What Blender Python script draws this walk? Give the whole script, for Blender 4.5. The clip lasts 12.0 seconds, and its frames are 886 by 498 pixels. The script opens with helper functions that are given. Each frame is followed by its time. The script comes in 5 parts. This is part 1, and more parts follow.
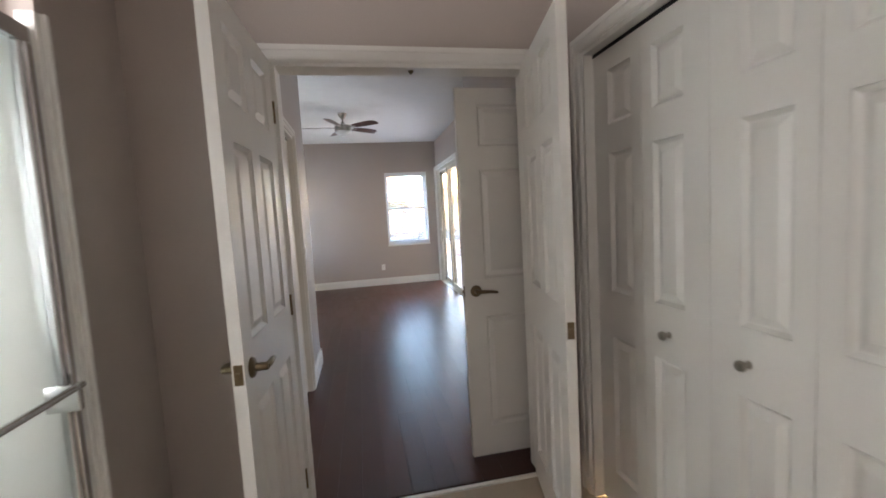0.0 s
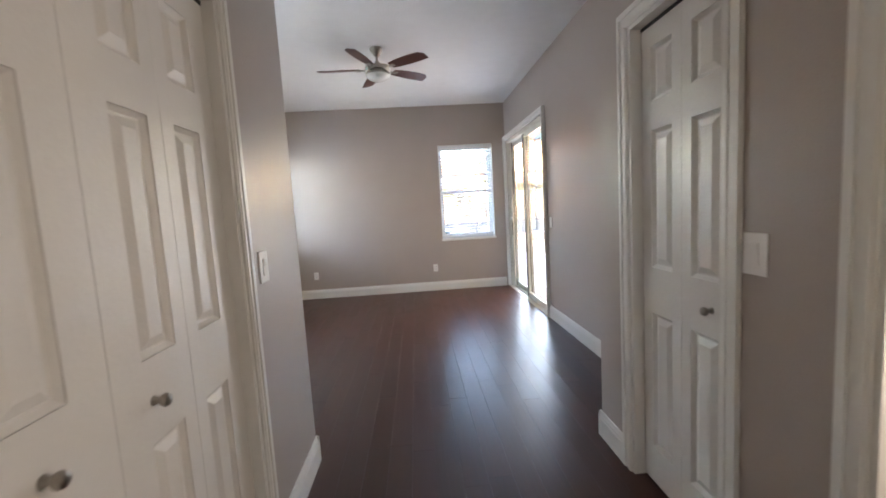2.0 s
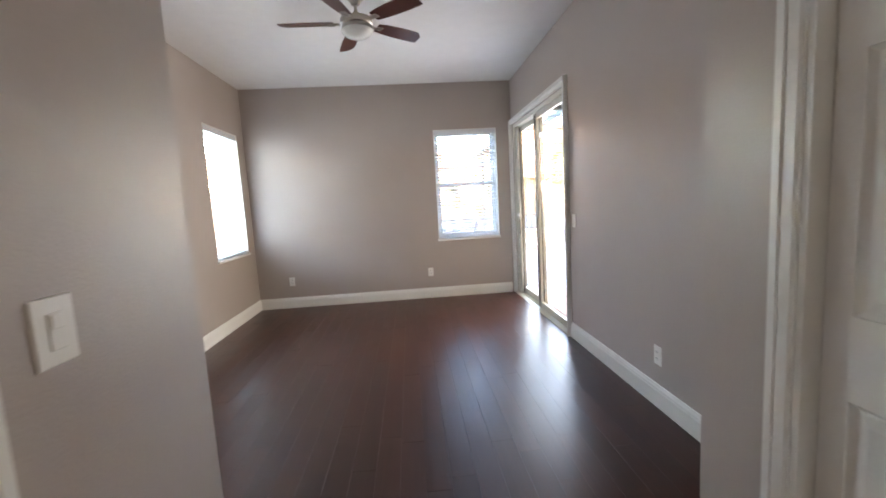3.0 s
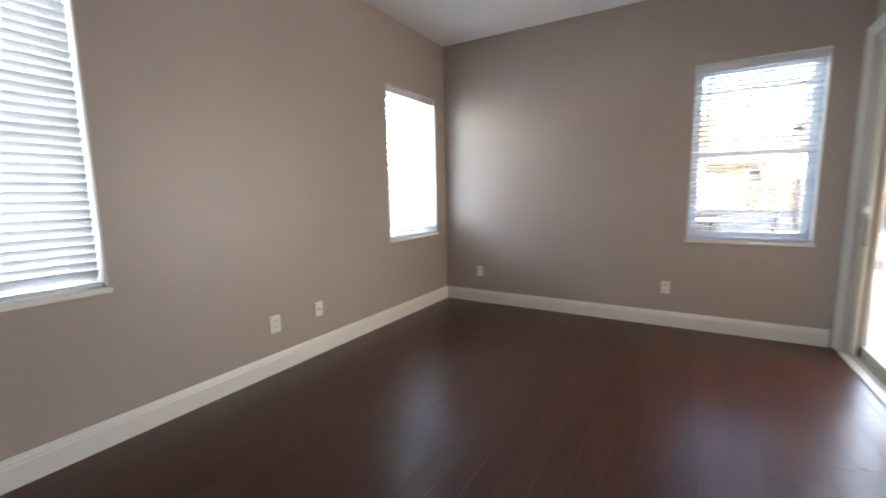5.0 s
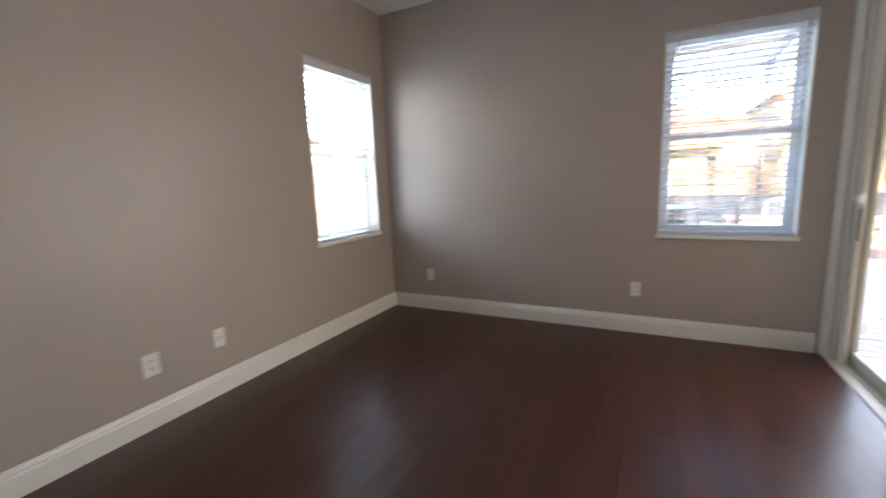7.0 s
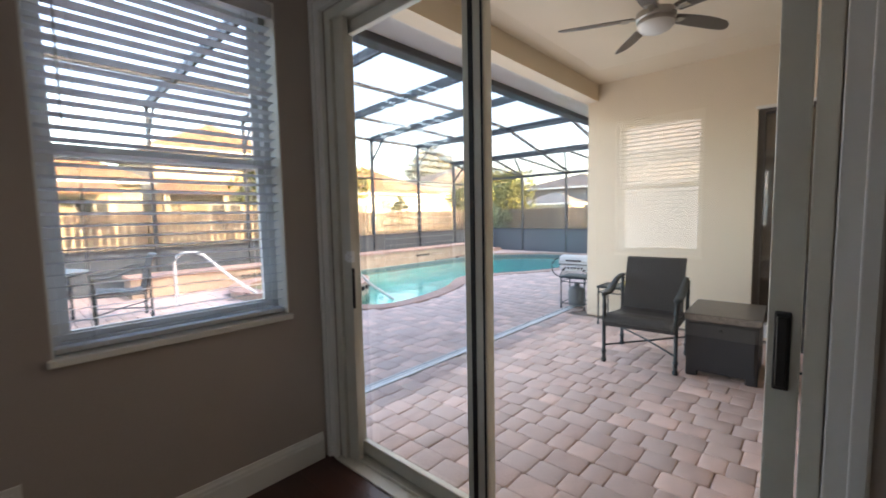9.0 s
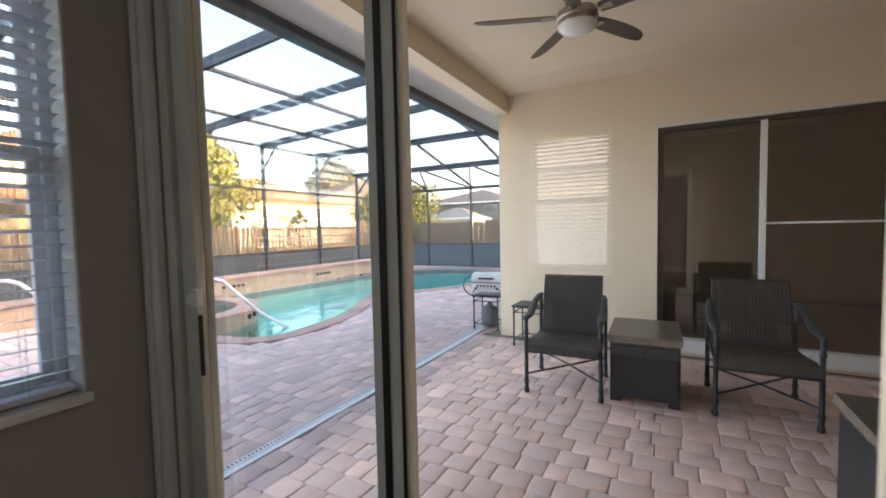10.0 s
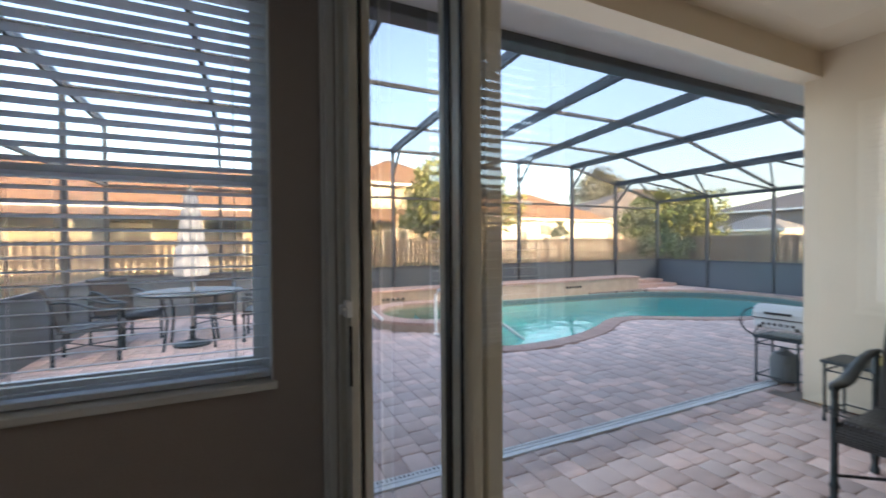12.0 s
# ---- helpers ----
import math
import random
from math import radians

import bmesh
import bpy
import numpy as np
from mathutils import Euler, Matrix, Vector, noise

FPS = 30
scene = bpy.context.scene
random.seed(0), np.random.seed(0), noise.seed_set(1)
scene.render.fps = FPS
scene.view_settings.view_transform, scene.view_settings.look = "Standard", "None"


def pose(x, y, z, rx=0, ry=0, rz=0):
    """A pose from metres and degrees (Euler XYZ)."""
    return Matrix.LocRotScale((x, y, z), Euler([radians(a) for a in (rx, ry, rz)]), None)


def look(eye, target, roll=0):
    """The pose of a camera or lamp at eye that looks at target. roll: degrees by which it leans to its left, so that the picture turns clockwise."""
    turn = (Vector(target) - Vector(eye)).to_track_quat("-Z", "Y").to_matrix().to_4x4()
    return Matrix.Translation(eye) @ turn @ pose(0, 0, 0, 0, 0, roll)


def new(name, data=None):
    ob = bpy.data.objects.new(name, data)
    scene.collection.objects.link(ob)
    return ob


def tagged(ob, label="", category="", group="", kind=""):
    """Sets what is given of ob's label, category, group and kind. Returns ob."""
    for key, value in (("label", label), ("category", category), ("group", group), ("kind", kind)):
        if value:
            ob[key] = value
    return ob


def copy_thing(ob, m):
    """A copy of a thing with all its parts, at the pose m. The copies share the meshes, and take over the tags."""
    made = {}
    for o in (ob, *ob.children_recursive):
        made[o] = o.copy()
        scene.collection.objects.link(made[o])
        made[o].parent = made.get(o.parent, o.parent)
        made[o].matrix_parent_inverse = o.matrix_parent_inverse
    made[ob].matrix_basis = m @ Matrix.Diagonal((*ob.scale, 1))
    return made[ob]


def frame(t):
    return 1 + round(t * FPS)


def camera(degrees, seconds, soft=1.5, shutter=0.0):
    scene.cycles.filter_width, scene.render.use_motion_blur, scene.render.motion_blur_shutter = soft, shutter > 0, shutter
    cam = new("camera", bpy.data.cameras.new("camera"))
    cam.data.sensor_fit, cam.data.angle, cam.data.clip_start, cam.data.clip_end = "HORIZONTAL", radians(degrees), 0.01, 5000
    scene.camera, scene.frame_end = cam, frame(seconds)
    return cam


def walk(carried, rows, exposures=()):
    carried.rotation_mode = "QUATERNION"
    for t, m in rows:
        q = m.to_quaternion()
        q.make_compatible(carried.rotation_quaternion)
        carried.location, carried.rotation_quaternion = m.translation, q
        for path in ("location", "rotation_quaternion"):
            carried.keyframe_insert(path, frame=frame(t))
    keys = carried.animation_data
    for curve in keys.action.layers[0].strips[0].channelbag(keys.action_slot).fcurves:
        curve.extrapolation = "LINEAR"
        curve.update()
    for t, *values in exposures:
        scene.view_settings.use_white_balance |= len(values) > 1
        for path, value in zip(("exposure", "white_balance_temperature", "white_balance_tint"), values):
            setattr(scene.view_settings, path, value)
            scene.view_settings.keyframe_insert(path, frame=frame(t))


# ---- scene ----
cam = camera(94.4, 12.0, 1.7, 0.3)
PATH = [
    (0, (1.458, 0.925, 1.365), (1.842, 2.881, 1.198), -3.3),
    (0.5, (1.496, 1.459, 1.362), (1.817, 3.425, 1.179), -3.7),
    (1, (1.568, 1.977, 1.343), (1.702, 3.965, 1.178), -3.7),
    (1.5, (1.575, 2.419, 1.338), (1.703, 4.408, 1.175), -3.4),
    (2, (1.592, 2.873, 1.31), (1.713, 4.859, 1.109), -3.4),
    (2.5, (1.587, 3.298, 1.317), (1.743, 5.28, 1.099), -3.3),
    (4.3, (1.882, 4.792, 1.263), (1.668, 6.764, 1.007), -2.3),
    (4.5, (1.925, 4.898, 1.262), (1.481, 6.831, 1.009), -1.7),
    (5, (2.007, 5.163, 1.24), (0.985, 6.861, 0.974), -1.0),
    (5.5, (1.982, 5.293, 1.239), (0.454, 6.556, 0.976), -0.2),
    (6, (2.051, 5.371, 1.248), (0.274, 6.233, 0.933), -0.5),
    (6.5, (1.996, 5.504, 1.253), (0.499, 6.79, 0.928), -3.2),
    (7, (1.923, 5.79, 1.269), (1.034, 7.553, 0.948), -2.2),
    (7.5, (1.847, 6.204, 1.232), (1.613, 8.179, 1.019), -0.9),
    (7.7, (1.81, 6.383, 1.223), (1.872, 8.374, 1.05), -1.4),
    (9.3, (1.948, 7.575, 1.276), (3.551, 8.762, 1.126), -1.1),
    (9.5, (2.026, 7.627, 1.273), (3.683, 8.739, 1.137), -1.3),
    (10, (2.296, 7.785, 1.289), (4.042, 8.754, 1.185), -1.2),
    (10.5, (2.586, 7.895, 1.288), (4.328, 8.876, 1.227), -1.0),
    (11, (2.793, 7.837, 1.292), (4.316, 9.131, 1.228), -0.4),
    (11.5, (2.83, 7.781, 1.294), (4.069, 9.35, 1.237), -0.4),
    (12, (2.771, 7.757, 1.296), (3.62, 9.568, 1.268), -0.4),
]
EXPOSURES = [(0.0, 7.45, 6600, 17), (0.5, 7.4, 6600, 18), (1.0, 7.45, 6700, 18), (2.7, 7.6, 6800, 17), (4.3, 7.15, 7000, 19), (6.5, 7.0, 7000, 19), (7.7, 6.15, 7100, 20), (9.3, 5.1, 7500, 20), (10.5, 5.0, 7500, 20), (12.0, 4.55, 6900, 17)]
walk(cam, [(t, look(eye, target, roll)) for t, eye, target, roll in PATH], EXPOSURES)

# ---- light ----
SUN_ELEV, SUN_AZ = 13.0, 160.0   # degrees; the sun stands low behind the house
world = bpy.data.worlds.new("sky")
scene.world = world
world.use_nodes = True
wn = world.node_tree
sky = wn.nodes.new("ShaderNodeTexSky")
sky.sky_type, sky.sun_disc = "NISHITA", False
sky.dust_density = 3.5   # a hazy evening
sky.sun_elevation, sky.sun_rotation = radians(SUN_ELEV), radians(SUN_AZ)
wn.links.new(sky.outputs["Color"], wn.nodes["Background"].inputs["Color"])
wn.nodes["Background"].inputs["Strength"].default_value = 0.15
sun_data = bpy.data.lights.new("sun", "SUN")
sun_data.energy, sun_data.angle, sun_data.color = 0.9, radians(0.6), (1.0, 0.68, 0.36)
sun = new("sun", sun_data)
a, e = radians(SUN_AZ), radians(SUN_ELEV)
toward = Vector((math.sin(a) * math.cos(e), math.cos(a) * math.cos(e), math.sin(e)))
sun.matrix_world = look(toward * 60, (0, 0, 0))


def area_lamp(name, m, w, h, watts, colour, spread=180):
    """A rectangular lamp, stand-in daylight or added fill; shines along its local -z."""
    d = bpy.data.lights.new(name, "AREA")
    d.shape, d.size, d.size_y, d.energy, d.color, d.spread = "RECTANGLE", w, h, watts, colour, radians(spread)
    new(name, d).matrix_world = m


SKY_WHITE = (0.72, 0.86, 1.0)
area_lamp("window_daylight", look((-0.70, 5.595, 1.535), (1, 5.595, 1.535)), 0.84, 1.44, 0.36, SKY_WHITE)
area_lamp("window_daylight", look((-0.70, 8.708, 1.535), (1, 8.708, 1.535)), 0.84, 1.44, 0.22, SKY_WHITE)
# Extra lamps on top of the sky: lift the west wall and the patio.
area_lamp("slider_daylight", look((3.42, 8.35, 1.20), (0.0, 7.1, 0.65)), 1.7, 2.05, 0.20, (1.0, 0.91, 0.76), 125)
area_lamp("patio_daylight", look((5.05, 9.72, 1.30), (5.05, 6.0, 1.45)), 3.6, 2.4, 0.90, (0.78, 0.89, 1.0))
# No bathroom window is modelled; two added lamps brighten the bathroom.
area_lamp("bath_fill", look((-0.40, 1.65, 1.45), (2.4, 1.65, 1.45)), 1.1, 1.0, 0.68, (0.95, 0.98, 1.0))
area_lamp("bath_fill", look((0.40, -0.70, 1.60), (1.6, 2.6, 1.25)), 1.0, 1.0, 0.035, (0.95, 0.98, 1.0))
# Added lamp inside the closed hall, brightening the long closet opposite.
area_lamp("hall_fill", look((3.12, 3.37, 1.25), (1.0, 3.6, 1.15)), 0.5, 1.5, 0.075, (1.0, 0.90, 0.76))


# ---- materials ----
def material(name, colour, rough=0.5, metal=0.0, grain=0.06, scale=8.0, bump=0.0, bump_scale=60.0, fine=90.0, coat=0.0, island=0.0, other=None):
    """Principled surface with variation at two scales and a fine relief."""
    m = bpy.data.materials.new(name)
    m.use_nodes = True
    nt = m.node_tree
    b = nt.nodes["Principled BSDF"]
    b.inputs["Roughness"].default_value, b.inputs["Metallic"].default_value = rough, metal
    b.inputs["Coat Weight"].default_value = coat
    co = nt.nodes.new("ShaderNodeTexCoord")
    mix = nt.nodes.new("ShaderNodeMix")
    mix.data_type = "RGBA"
    n1 = nt.nodes.new("ShaderNodeTexNoise")
    n2 = nt.nodes.new("ShaderNodeTexNoise")
    n1.inputs["Scale"].default_value, n2.inputs["Scale"].default_value = scale, fine
    n1.inputs["Detail"].default_value, n2.inputs["Detail"].default_value = 5, 3
    add = nt.nodes.new("ShaderNodeMath")
    add.operation = "MULTIPLY_ADD"
    add.inputs[1].default_value = 0.35
    for n in (n1, n2):
        nt.links.new(co.outputs["Object"], n.inputs["Vector"])
    nt.links.new(n2.outputs["Fac"], add.inputs[0])
    nt.links.new(n1.outputs["Fac"], add.inputs[2])
    fac = add.outputs[0]
    if island:
        oi = nt.nodes.new("ShaderNodeObjectInfo")
        gi = nt.nodes.new("ShaderNodeNewGeometry")
        s1 = nt.nodes.new("ShaderNodeMath")
        s1.operation = "ADD"
        nt.links.new(oi.outputs["Random"], s1.inputs[0])
        nt.links.new(gi.outputs["Random Per Island"], s1.inputs[1])
        fr = nt.nodes.new("ShaderNodeMath")
        fr.operation = "FRACT"
        nt.links.new(s1.outputs[0], fr.inputs[0])
        s2 = nt.nodes.new("ShaderNodeMath")
        s2.operation = "MULTIPLY_ADD"
        s2.inputs[1].default_value = island
        nt.links.new(fr.outputs[0], s2.inputs[0])
        nt.links.new(fac, s2.inputs[2])
        s3 = nt.nodes.new("ShaderNodeMath")
        s3.operation = "SUBTRACT"
        s3.inputs[1].default_value = island / 2
        nt.links.new(s2.outputs[0], s3.inputs[0])
        fac = s3.outputs[0]
    mr = nt.nodes.new("ShaderNodeMapRange")
    mr.inputs[1].default_value, mr.inputs[2].default_value = 0.35, 1.0
    nt.links.new(fac, mr.inputs[0])
    nt.links.new(mr.outputs[0], mix.inputs["Factor"])
    lo = [max(0.0, c * (1 - grain)) for c in colour]
    hi = [min(1.0, c * (1 + grain)) for c in colour]
    mix.inputs[6].default_value, mix.inputs[7].default_value = (*lo, 1), (*hi, 1)
    tone = mix.outputs[2]
    if other:
        ml = nt.nodes.new("ShaderNodeMath")
        ml.operation = "MULTIPLY"
        ml.inputs[1].default_value = 7.31
        nt.links.new(s1.outputs[0], ml.inputs[0])
        f2 = nt.nodes.new("ShaderNodeMath")
        f2.operation = "FRACT"
        nt.links.new(ml.outputs[0], f2.inputs[0])
        m2 = nt.nodes.new("ShaderNodeMix")
        m2.data_type, m2.blend_type = "RGBA", "MIX"
        nt.links.new(f2.outputs[0], m2.inputs["Factor"])
        nt.links.new(tone, m2.inputs[6])
        m2.inputs[7].default_value = (*other, 1)
        tone = m2.outputs[2]
    nt.links.new(tone, b.inputs["Base Color"])
    if bump:
        nb = nt.nodes.new("ShaderNodeTexNoise")
        nb.inputs["Scale"].default_value, nb.inputs["Detail"].default_value = bump_scale, 4
        nt.links.new(co.outputs["Object"], nb.inputs["Vector"])
        bp = nt.nodes.new("ShaderNodeBump")
        bp.inputs["Strength"].default_value, bp.inputs["Distance"].default_value = bump, 0.01
        nt.links.new(nb.outputs["Fac"], bp.inputs["Height"])
        nt.links.new(bp.outputs["Normal"], b.inputs["Normal"])
    return m


def glass_material(name, tint, base=0.058, rough=0.0, gloss=(1, 1, 1)):
    """Thin clear sheet: tinted passage, with gloss that rises towards grazing."""
    m = bpy.data.materials.new(name)
    m.use_nodes = True
    nt = m.node_tree
    out = nt.nodes["Material Output"]
    tr = nt.nodes.new("ShaderNodeBsdfTransparent")
    tr.inputs["Color"].default_value = (*tint, 1)
    gl = nt.nodes.new("ShaderNodeBsdfGlossy")
    gl.inputs["Roughness"].default_value, gl.inputs["Color"].default_value = rough, (*gloss, 1)
    lw = nt.nodes.new("ShaderNodeLayerWeight")
    lw.inputs["Blend"].default_value = 0.5
    pw = nt.nodes.new("ShaderNodeMath")
    pw.operation = "POWER"
    pw.inputs[1].default_value = 5.0
    nt.links.new(lw.outputs["Facing"], pw.inputs[0])
    ma = nt.nodes.new("ShaderNodeMath")
    ma.operation = "MULTIPLY_ADD"
    ma.inputs[1].default_value, ma.inputs[2].default_value = 0.9 - base, base
    nt.links.new(pw.outputs[0], ma.inputs[0])
    mx = nt.nodes.new("ShaderNodeMixShader")
    nt.links.new(ma.outputs[0], mx.inputs[0])
    nt.links.new(tr.outputs[0], mx.inputs[1])
    nt.links.new(gl.outputs[0], mx.inputs[2])
    nt.links.new(mx.outputs[0], out.inputs["Surface"])
    return m


def scraped_wood(name, dark, light):
    """Hand-scraped boards: long grain, a tone for each board, and shallow furrows along it."""
    m = bpy.data.materials.new(name)
    m.use_nodes = True
    nt = m.node_tree
    b = nt.nodes["Principled BSDF"]
    co = nt.nodes.new("ShaderNodeTexCoord")
    oi = nt.nodes.new("ShaderNodeObjectInfo")

    def noise(sx, sy, detail):
        sc = nt.nodes.new("ShaderNodeVectorMath")
        sc.operation = "MULTIPLY_ADD"
        sc.inputs[1].default_value = (sx, sy, 1.0)
        nt.links.new(co.outputs["Object"], sc.inputs[0])
        off = nt.nodes.new("ShaderNodeVectorMath")
        off.operation = "SCALE"
        off.inputs[0].default_value = (31.0, 57.0, 13.0)
        nt.links.new(oi.outputs["Random"], off.inputs["Scale"])
        nt.links.new(off.outputs[0], sc.inputs[2])
        n = nt.nodes.new("ShaderNodeTexNoise")
        n.inputs["Scale"].default_value, n.inputs["Detail"].default_value = 1.0, detail
        nt.links.new(sc.outputs[0], n.inputs["Vector"])
        return n.outputs["Fac"]

    def madd(a, k, c):
        q = nt.nodes.new("ShaderNodeMath")
        q.operation = "MULTIPLY_ADD"
        q.inputs[1].default_value = k
        nt.links.new(a, q.inputs[0])
        if isinstance(c, float):
            q.inputs[2].default_value = c
        else:
            nt.links.new(c, q.inputs[2])
        return q.outputs[0]
    tone = madd(noise(70, 3.0, 3), 0.35, madd(oi.outputs["Random"], 0.38, madd(noise(14, 1.2, 2), 0.5, -0.12)))
    mix = nt.nodes.new("ShaderNodeMix")
    mix.data_type = "RGBA"
    nt.links.new(tone, mix.inputs["Factor"])
    mix.inputs[6].default_value, mix.inputs[7].default_value = (*dark, 1), (*light, 1)
    nt.links.new(mix.outputs[2], b.inputs["Base Color"])
    nt.links.new(madd(noise(9, 2.0, 2), 0.12, 0.26), b.inputs["Roughness"])
    bp = nt.nodes.new("ShaderNodeBump")
    bp.inputs["Strength"].default_value, bp.inputs["Distance"].default_value = 0.22, 0.0022
    nt.links.new(noise(52, 1.3, 1), bp.inputs["Height"])
    nt.links.new(bp.outputs["Normal"], b.inputs["Normal"])
    return m


def translucent_slat(name, colour):
    """White vinyl that lets some daylight through."""
    m = material(name, colour, 0.45, grain=0.02)
    nt = m.node_tree
    tl = nt.nodes.new("ShaderNodeBsdfTranslucent")
    tl.inputs["Color"].default_value = (*colour, 1)
    mx = nt.nodes.new("ShaderNodeMixShader")
    mx.inputs[0].default_value = 0.07
    nt.links.new(nt.nodes["Principled BSDF"].outputs[0], mx.inputs[1])
    nt.links.new(tl.outputs[0], mx.inputs[2])
    nt.links.new(mx.outputs[0], nt.nodes["Material Output"].inputs["Surface"])
    return m


wall_paint = material("greige_wall_paint", (0.425, 0.368, 0.328), 0.37, grain=0.04, scale=1.6, bump=0.12, bump_scale=140)
ceiling_paint = material("white_ceiling_paint", (0.78, 0.77, 0.75), 0.8, grain=0.03, bump=0.25, bump_scale=60)
trim_paint = material("white_trim_paint", (0.78, 0.77, 0.73), 0.32, grain=0.03, scale=3)
door_paint = material("white_door_paint", (0.74, 0.72, 0.68), 0.34, grain=0.035, scale=2.5, bump=0.08, bump_scale=90)
wood_floor = scraped_wood("dark_mahogany_floor", (0.024, 0.0076, 0.0052), (0.080, 0.0245, 0.0145))
joint_dark = material("dark_joint", (0.008, 0.005, 0.004), 0.6)
tile_floor = material("beige_tile", (0.45, 0.38, 0.30), 0.35, grain=0.1)
stucco = material("cream_stucco", (0.77, 0.65, 0.49), 0.85, grain=0.04, scale=2, bump=0.3, bump_scale=120)
soffit_paint = material("white_soffit_paint", (0.72, 0.70, 0.65), 0.7, grain=0.04)
paver = material("rose_grey_paver", (0.74, 0.53, 0.455), 0.7, grain=0.26, scale=5, bump=0.5, bump_scale=45, island=0.6, other=(0.64, 0.495, 0.44))
sand_joint = material("dark_sand_joint", (0.27, 0.22, 0.19), 0.95, grain=0.2, bump=0.4)
coping_stone = material("pink_coping", (0.46, 0.305, 0.25), 0.8, grain=0.15, island=0.4, bump=0.4)
cage_metal = material("bronze_grey_aluminium", (0.055, 0.062, 0.068), 0.45, grain=0.08)
kick_panel = material("slate_grey_kick_panel", (0.10, 0.12, 0.135), 0.5, grain=0.06, scale=2)
frame_metal = material("almond_aluminium_frame", (0.64, 0.62, 0.54), 0.4, grain=0.05)
black_rubber = material("black_rubber", (0.012, 0.012, 0.012), 0.5)
vinyl = material("white_vinyl", (0.80, 0.81, 0.80), 0.4, grain=0.02)
slat_white = translucent_slat("white_blind_slat", (0.70, 0.72, 0.74))
cord_mat = material("pale_cord", (0.6, 0.6, 0.58), 0.8)
fence_wood = material("weathered_cedar", (0.20, 0.125, 0.075), 0.85, grain=0.3, scale=6, bump=0.3, island=0.5)
grass_mat = material("lawn_grass", (0.06, 0.09, 0.03), 0.9, grain=0.4, scale=3, bump=0.6)
pane_glass = glass_material("clear_glass", (0.94, 0.97, 0.96))
slider_glass = glass_material("double_door_glass", (0.90, 0.93, 0.92), 0.11)
brass = material("aged_brass", (0.20, 0.155, 0.095), 0.32, 1.0, grain=0.15)
nickel = material("satin_nickel", (0.40, 0.37, 0.33), 0.3, 1.0, grain=0.06)
plastic_white = material("white_switch_plastic", (0.80, 0.79, 0.75), 0.35, grain=0.02)


# ---- mesh helpers ----
def box(bm, x0, x1, y0, y1, z0, z1, bevel=0.0, m=None):
    vs = [bm.verts.new((x, y, z)) for x in (x0, x1) for y in (y0, y1) for z in (z0, z1)]
    q = [(0, 1, 3, 2), (4, 6, 7, 5), (0, 4, 5, 1), (2, 3, 7, 6), (0, 2, 6, 4), (1, 5, 7, 3)]
    fs = [bm.faces.new([vs[i] for i in f]) for f in q]
    if bevel:
        es = list({e for f in fs for e in f.edges})
        r = bmesh.ops.bevel(bm, geom=es, offset=bevel, segments=2, affect="EDGES", profile=0.5)
        vs = list({v for f in r["faces"] for v in f.verts} | {v for v in vs if v.is_valid})
    if m is not None:
        bmesh.ops.transform(bm, matrix=m, verts=vs)
    return vs


def boxes(*rows, bevel=0.0):
    bm = bmesh.new()
    for r in rows:
        box(bm, *r, bevel=bevel)
    return bm


def quad(pts):
    bm = bmesh.new()
    bm.faces.new([bm.verts.new(p) for p in pts])
    return bm


def tube(bm, points, radius, sides=10, closed=False, cap=True):
    """A round bar along points; radius may be one number or one a point."""
    pts = [Vector(p) for p in points]
    n = len(pts)
    rad = radius if isinstance(radius, (list, tuple)) else [radius] * n
    rings = []
    up = Vector((0, 0, 1))
    for i, p in enumerate(pts):
        if closed:
            d = pts[(i + 1) % n] - pts[i - 1]
        else:
            d = pts[min(i + 1, n - 1)] - pts[max(i - 1, 0)]
        d.normalize()
        ref = up if abs(d.z) < 0.95 else Vector((1, 0, 0))
        u = d.cross(ref).normalized()
        v = u.cross(d).normalized()
        rings.append([bm.verts.new(p + (u * math.cos(2 * math.pi * k / sides) + v * math.sin(2 * math.pi * k / sides)) * rad[i]) for k in range(sides)])
    pairs = list(zip(rings, rings[1:])) + ([(rings[-1], rings[0])] if closed else [])
    for r0, r1 in pairs:
        for k in range(sides):
            bm.faces.new((r0[k], r0[(k + 1) % sides], r1[(k + 1) % sides], r1[k]))
    if cap and not closed:
        bm.faces.new(rings[0][::-1])
        bm.faces.new(rings[-1])
    return bm


def lathe(bm, profile, centre=(0, 0, 0), sides=24, m=None):
    """Turn (radius, height) pairs about z."""
    rings, made = [], []
    for r, z in profile:
        ring = [bm.verts.new((centre[0] + r * math.cos(2 * math.pi * k / sides), centre[1] + r * math.sin(2 * math.pi * k / sides), centre[2] + z)) for k in range(sides)]
        rings.append(ring)
        made += ring
    for r0, r1 in zip(rings, rings[1:]):
        for k in range(sides):
            bm.faces.new((r0[k], r0[(k + 1) % sides], r1[(k + 1) % sides], r1[k]))
    bm.faces.new(rings[0][::-1])
    bm.faces.new(rings[-1])
    if m is not None:
        bmesh.ops.transform(bm, matrix=m, verts=made)
    return bm


def part(name, bm, mat, parent=None, label="", smooth=False):
    bmesh.ops.recalc_face_normals(bm, faces=bm.faces)
    me = bpy.data.meshes.new(name)
    bm.to_mesh(me)
    bm.free()
    me.materials.append(mat)
    if smooth:
        me.polygons.foreach_set("use_smooth", [True] * len(me.polygons))
        me.set_sharp_from_angle(angle=radians(40))
    ob = new(name, me)
    ob.parent = parent
    if label:
        ob["label"] = label
    return ob


def struct(name, bm, mat, label="", category=""):
    return tagged(part(name, bm, mat), label, category, kind="structure")


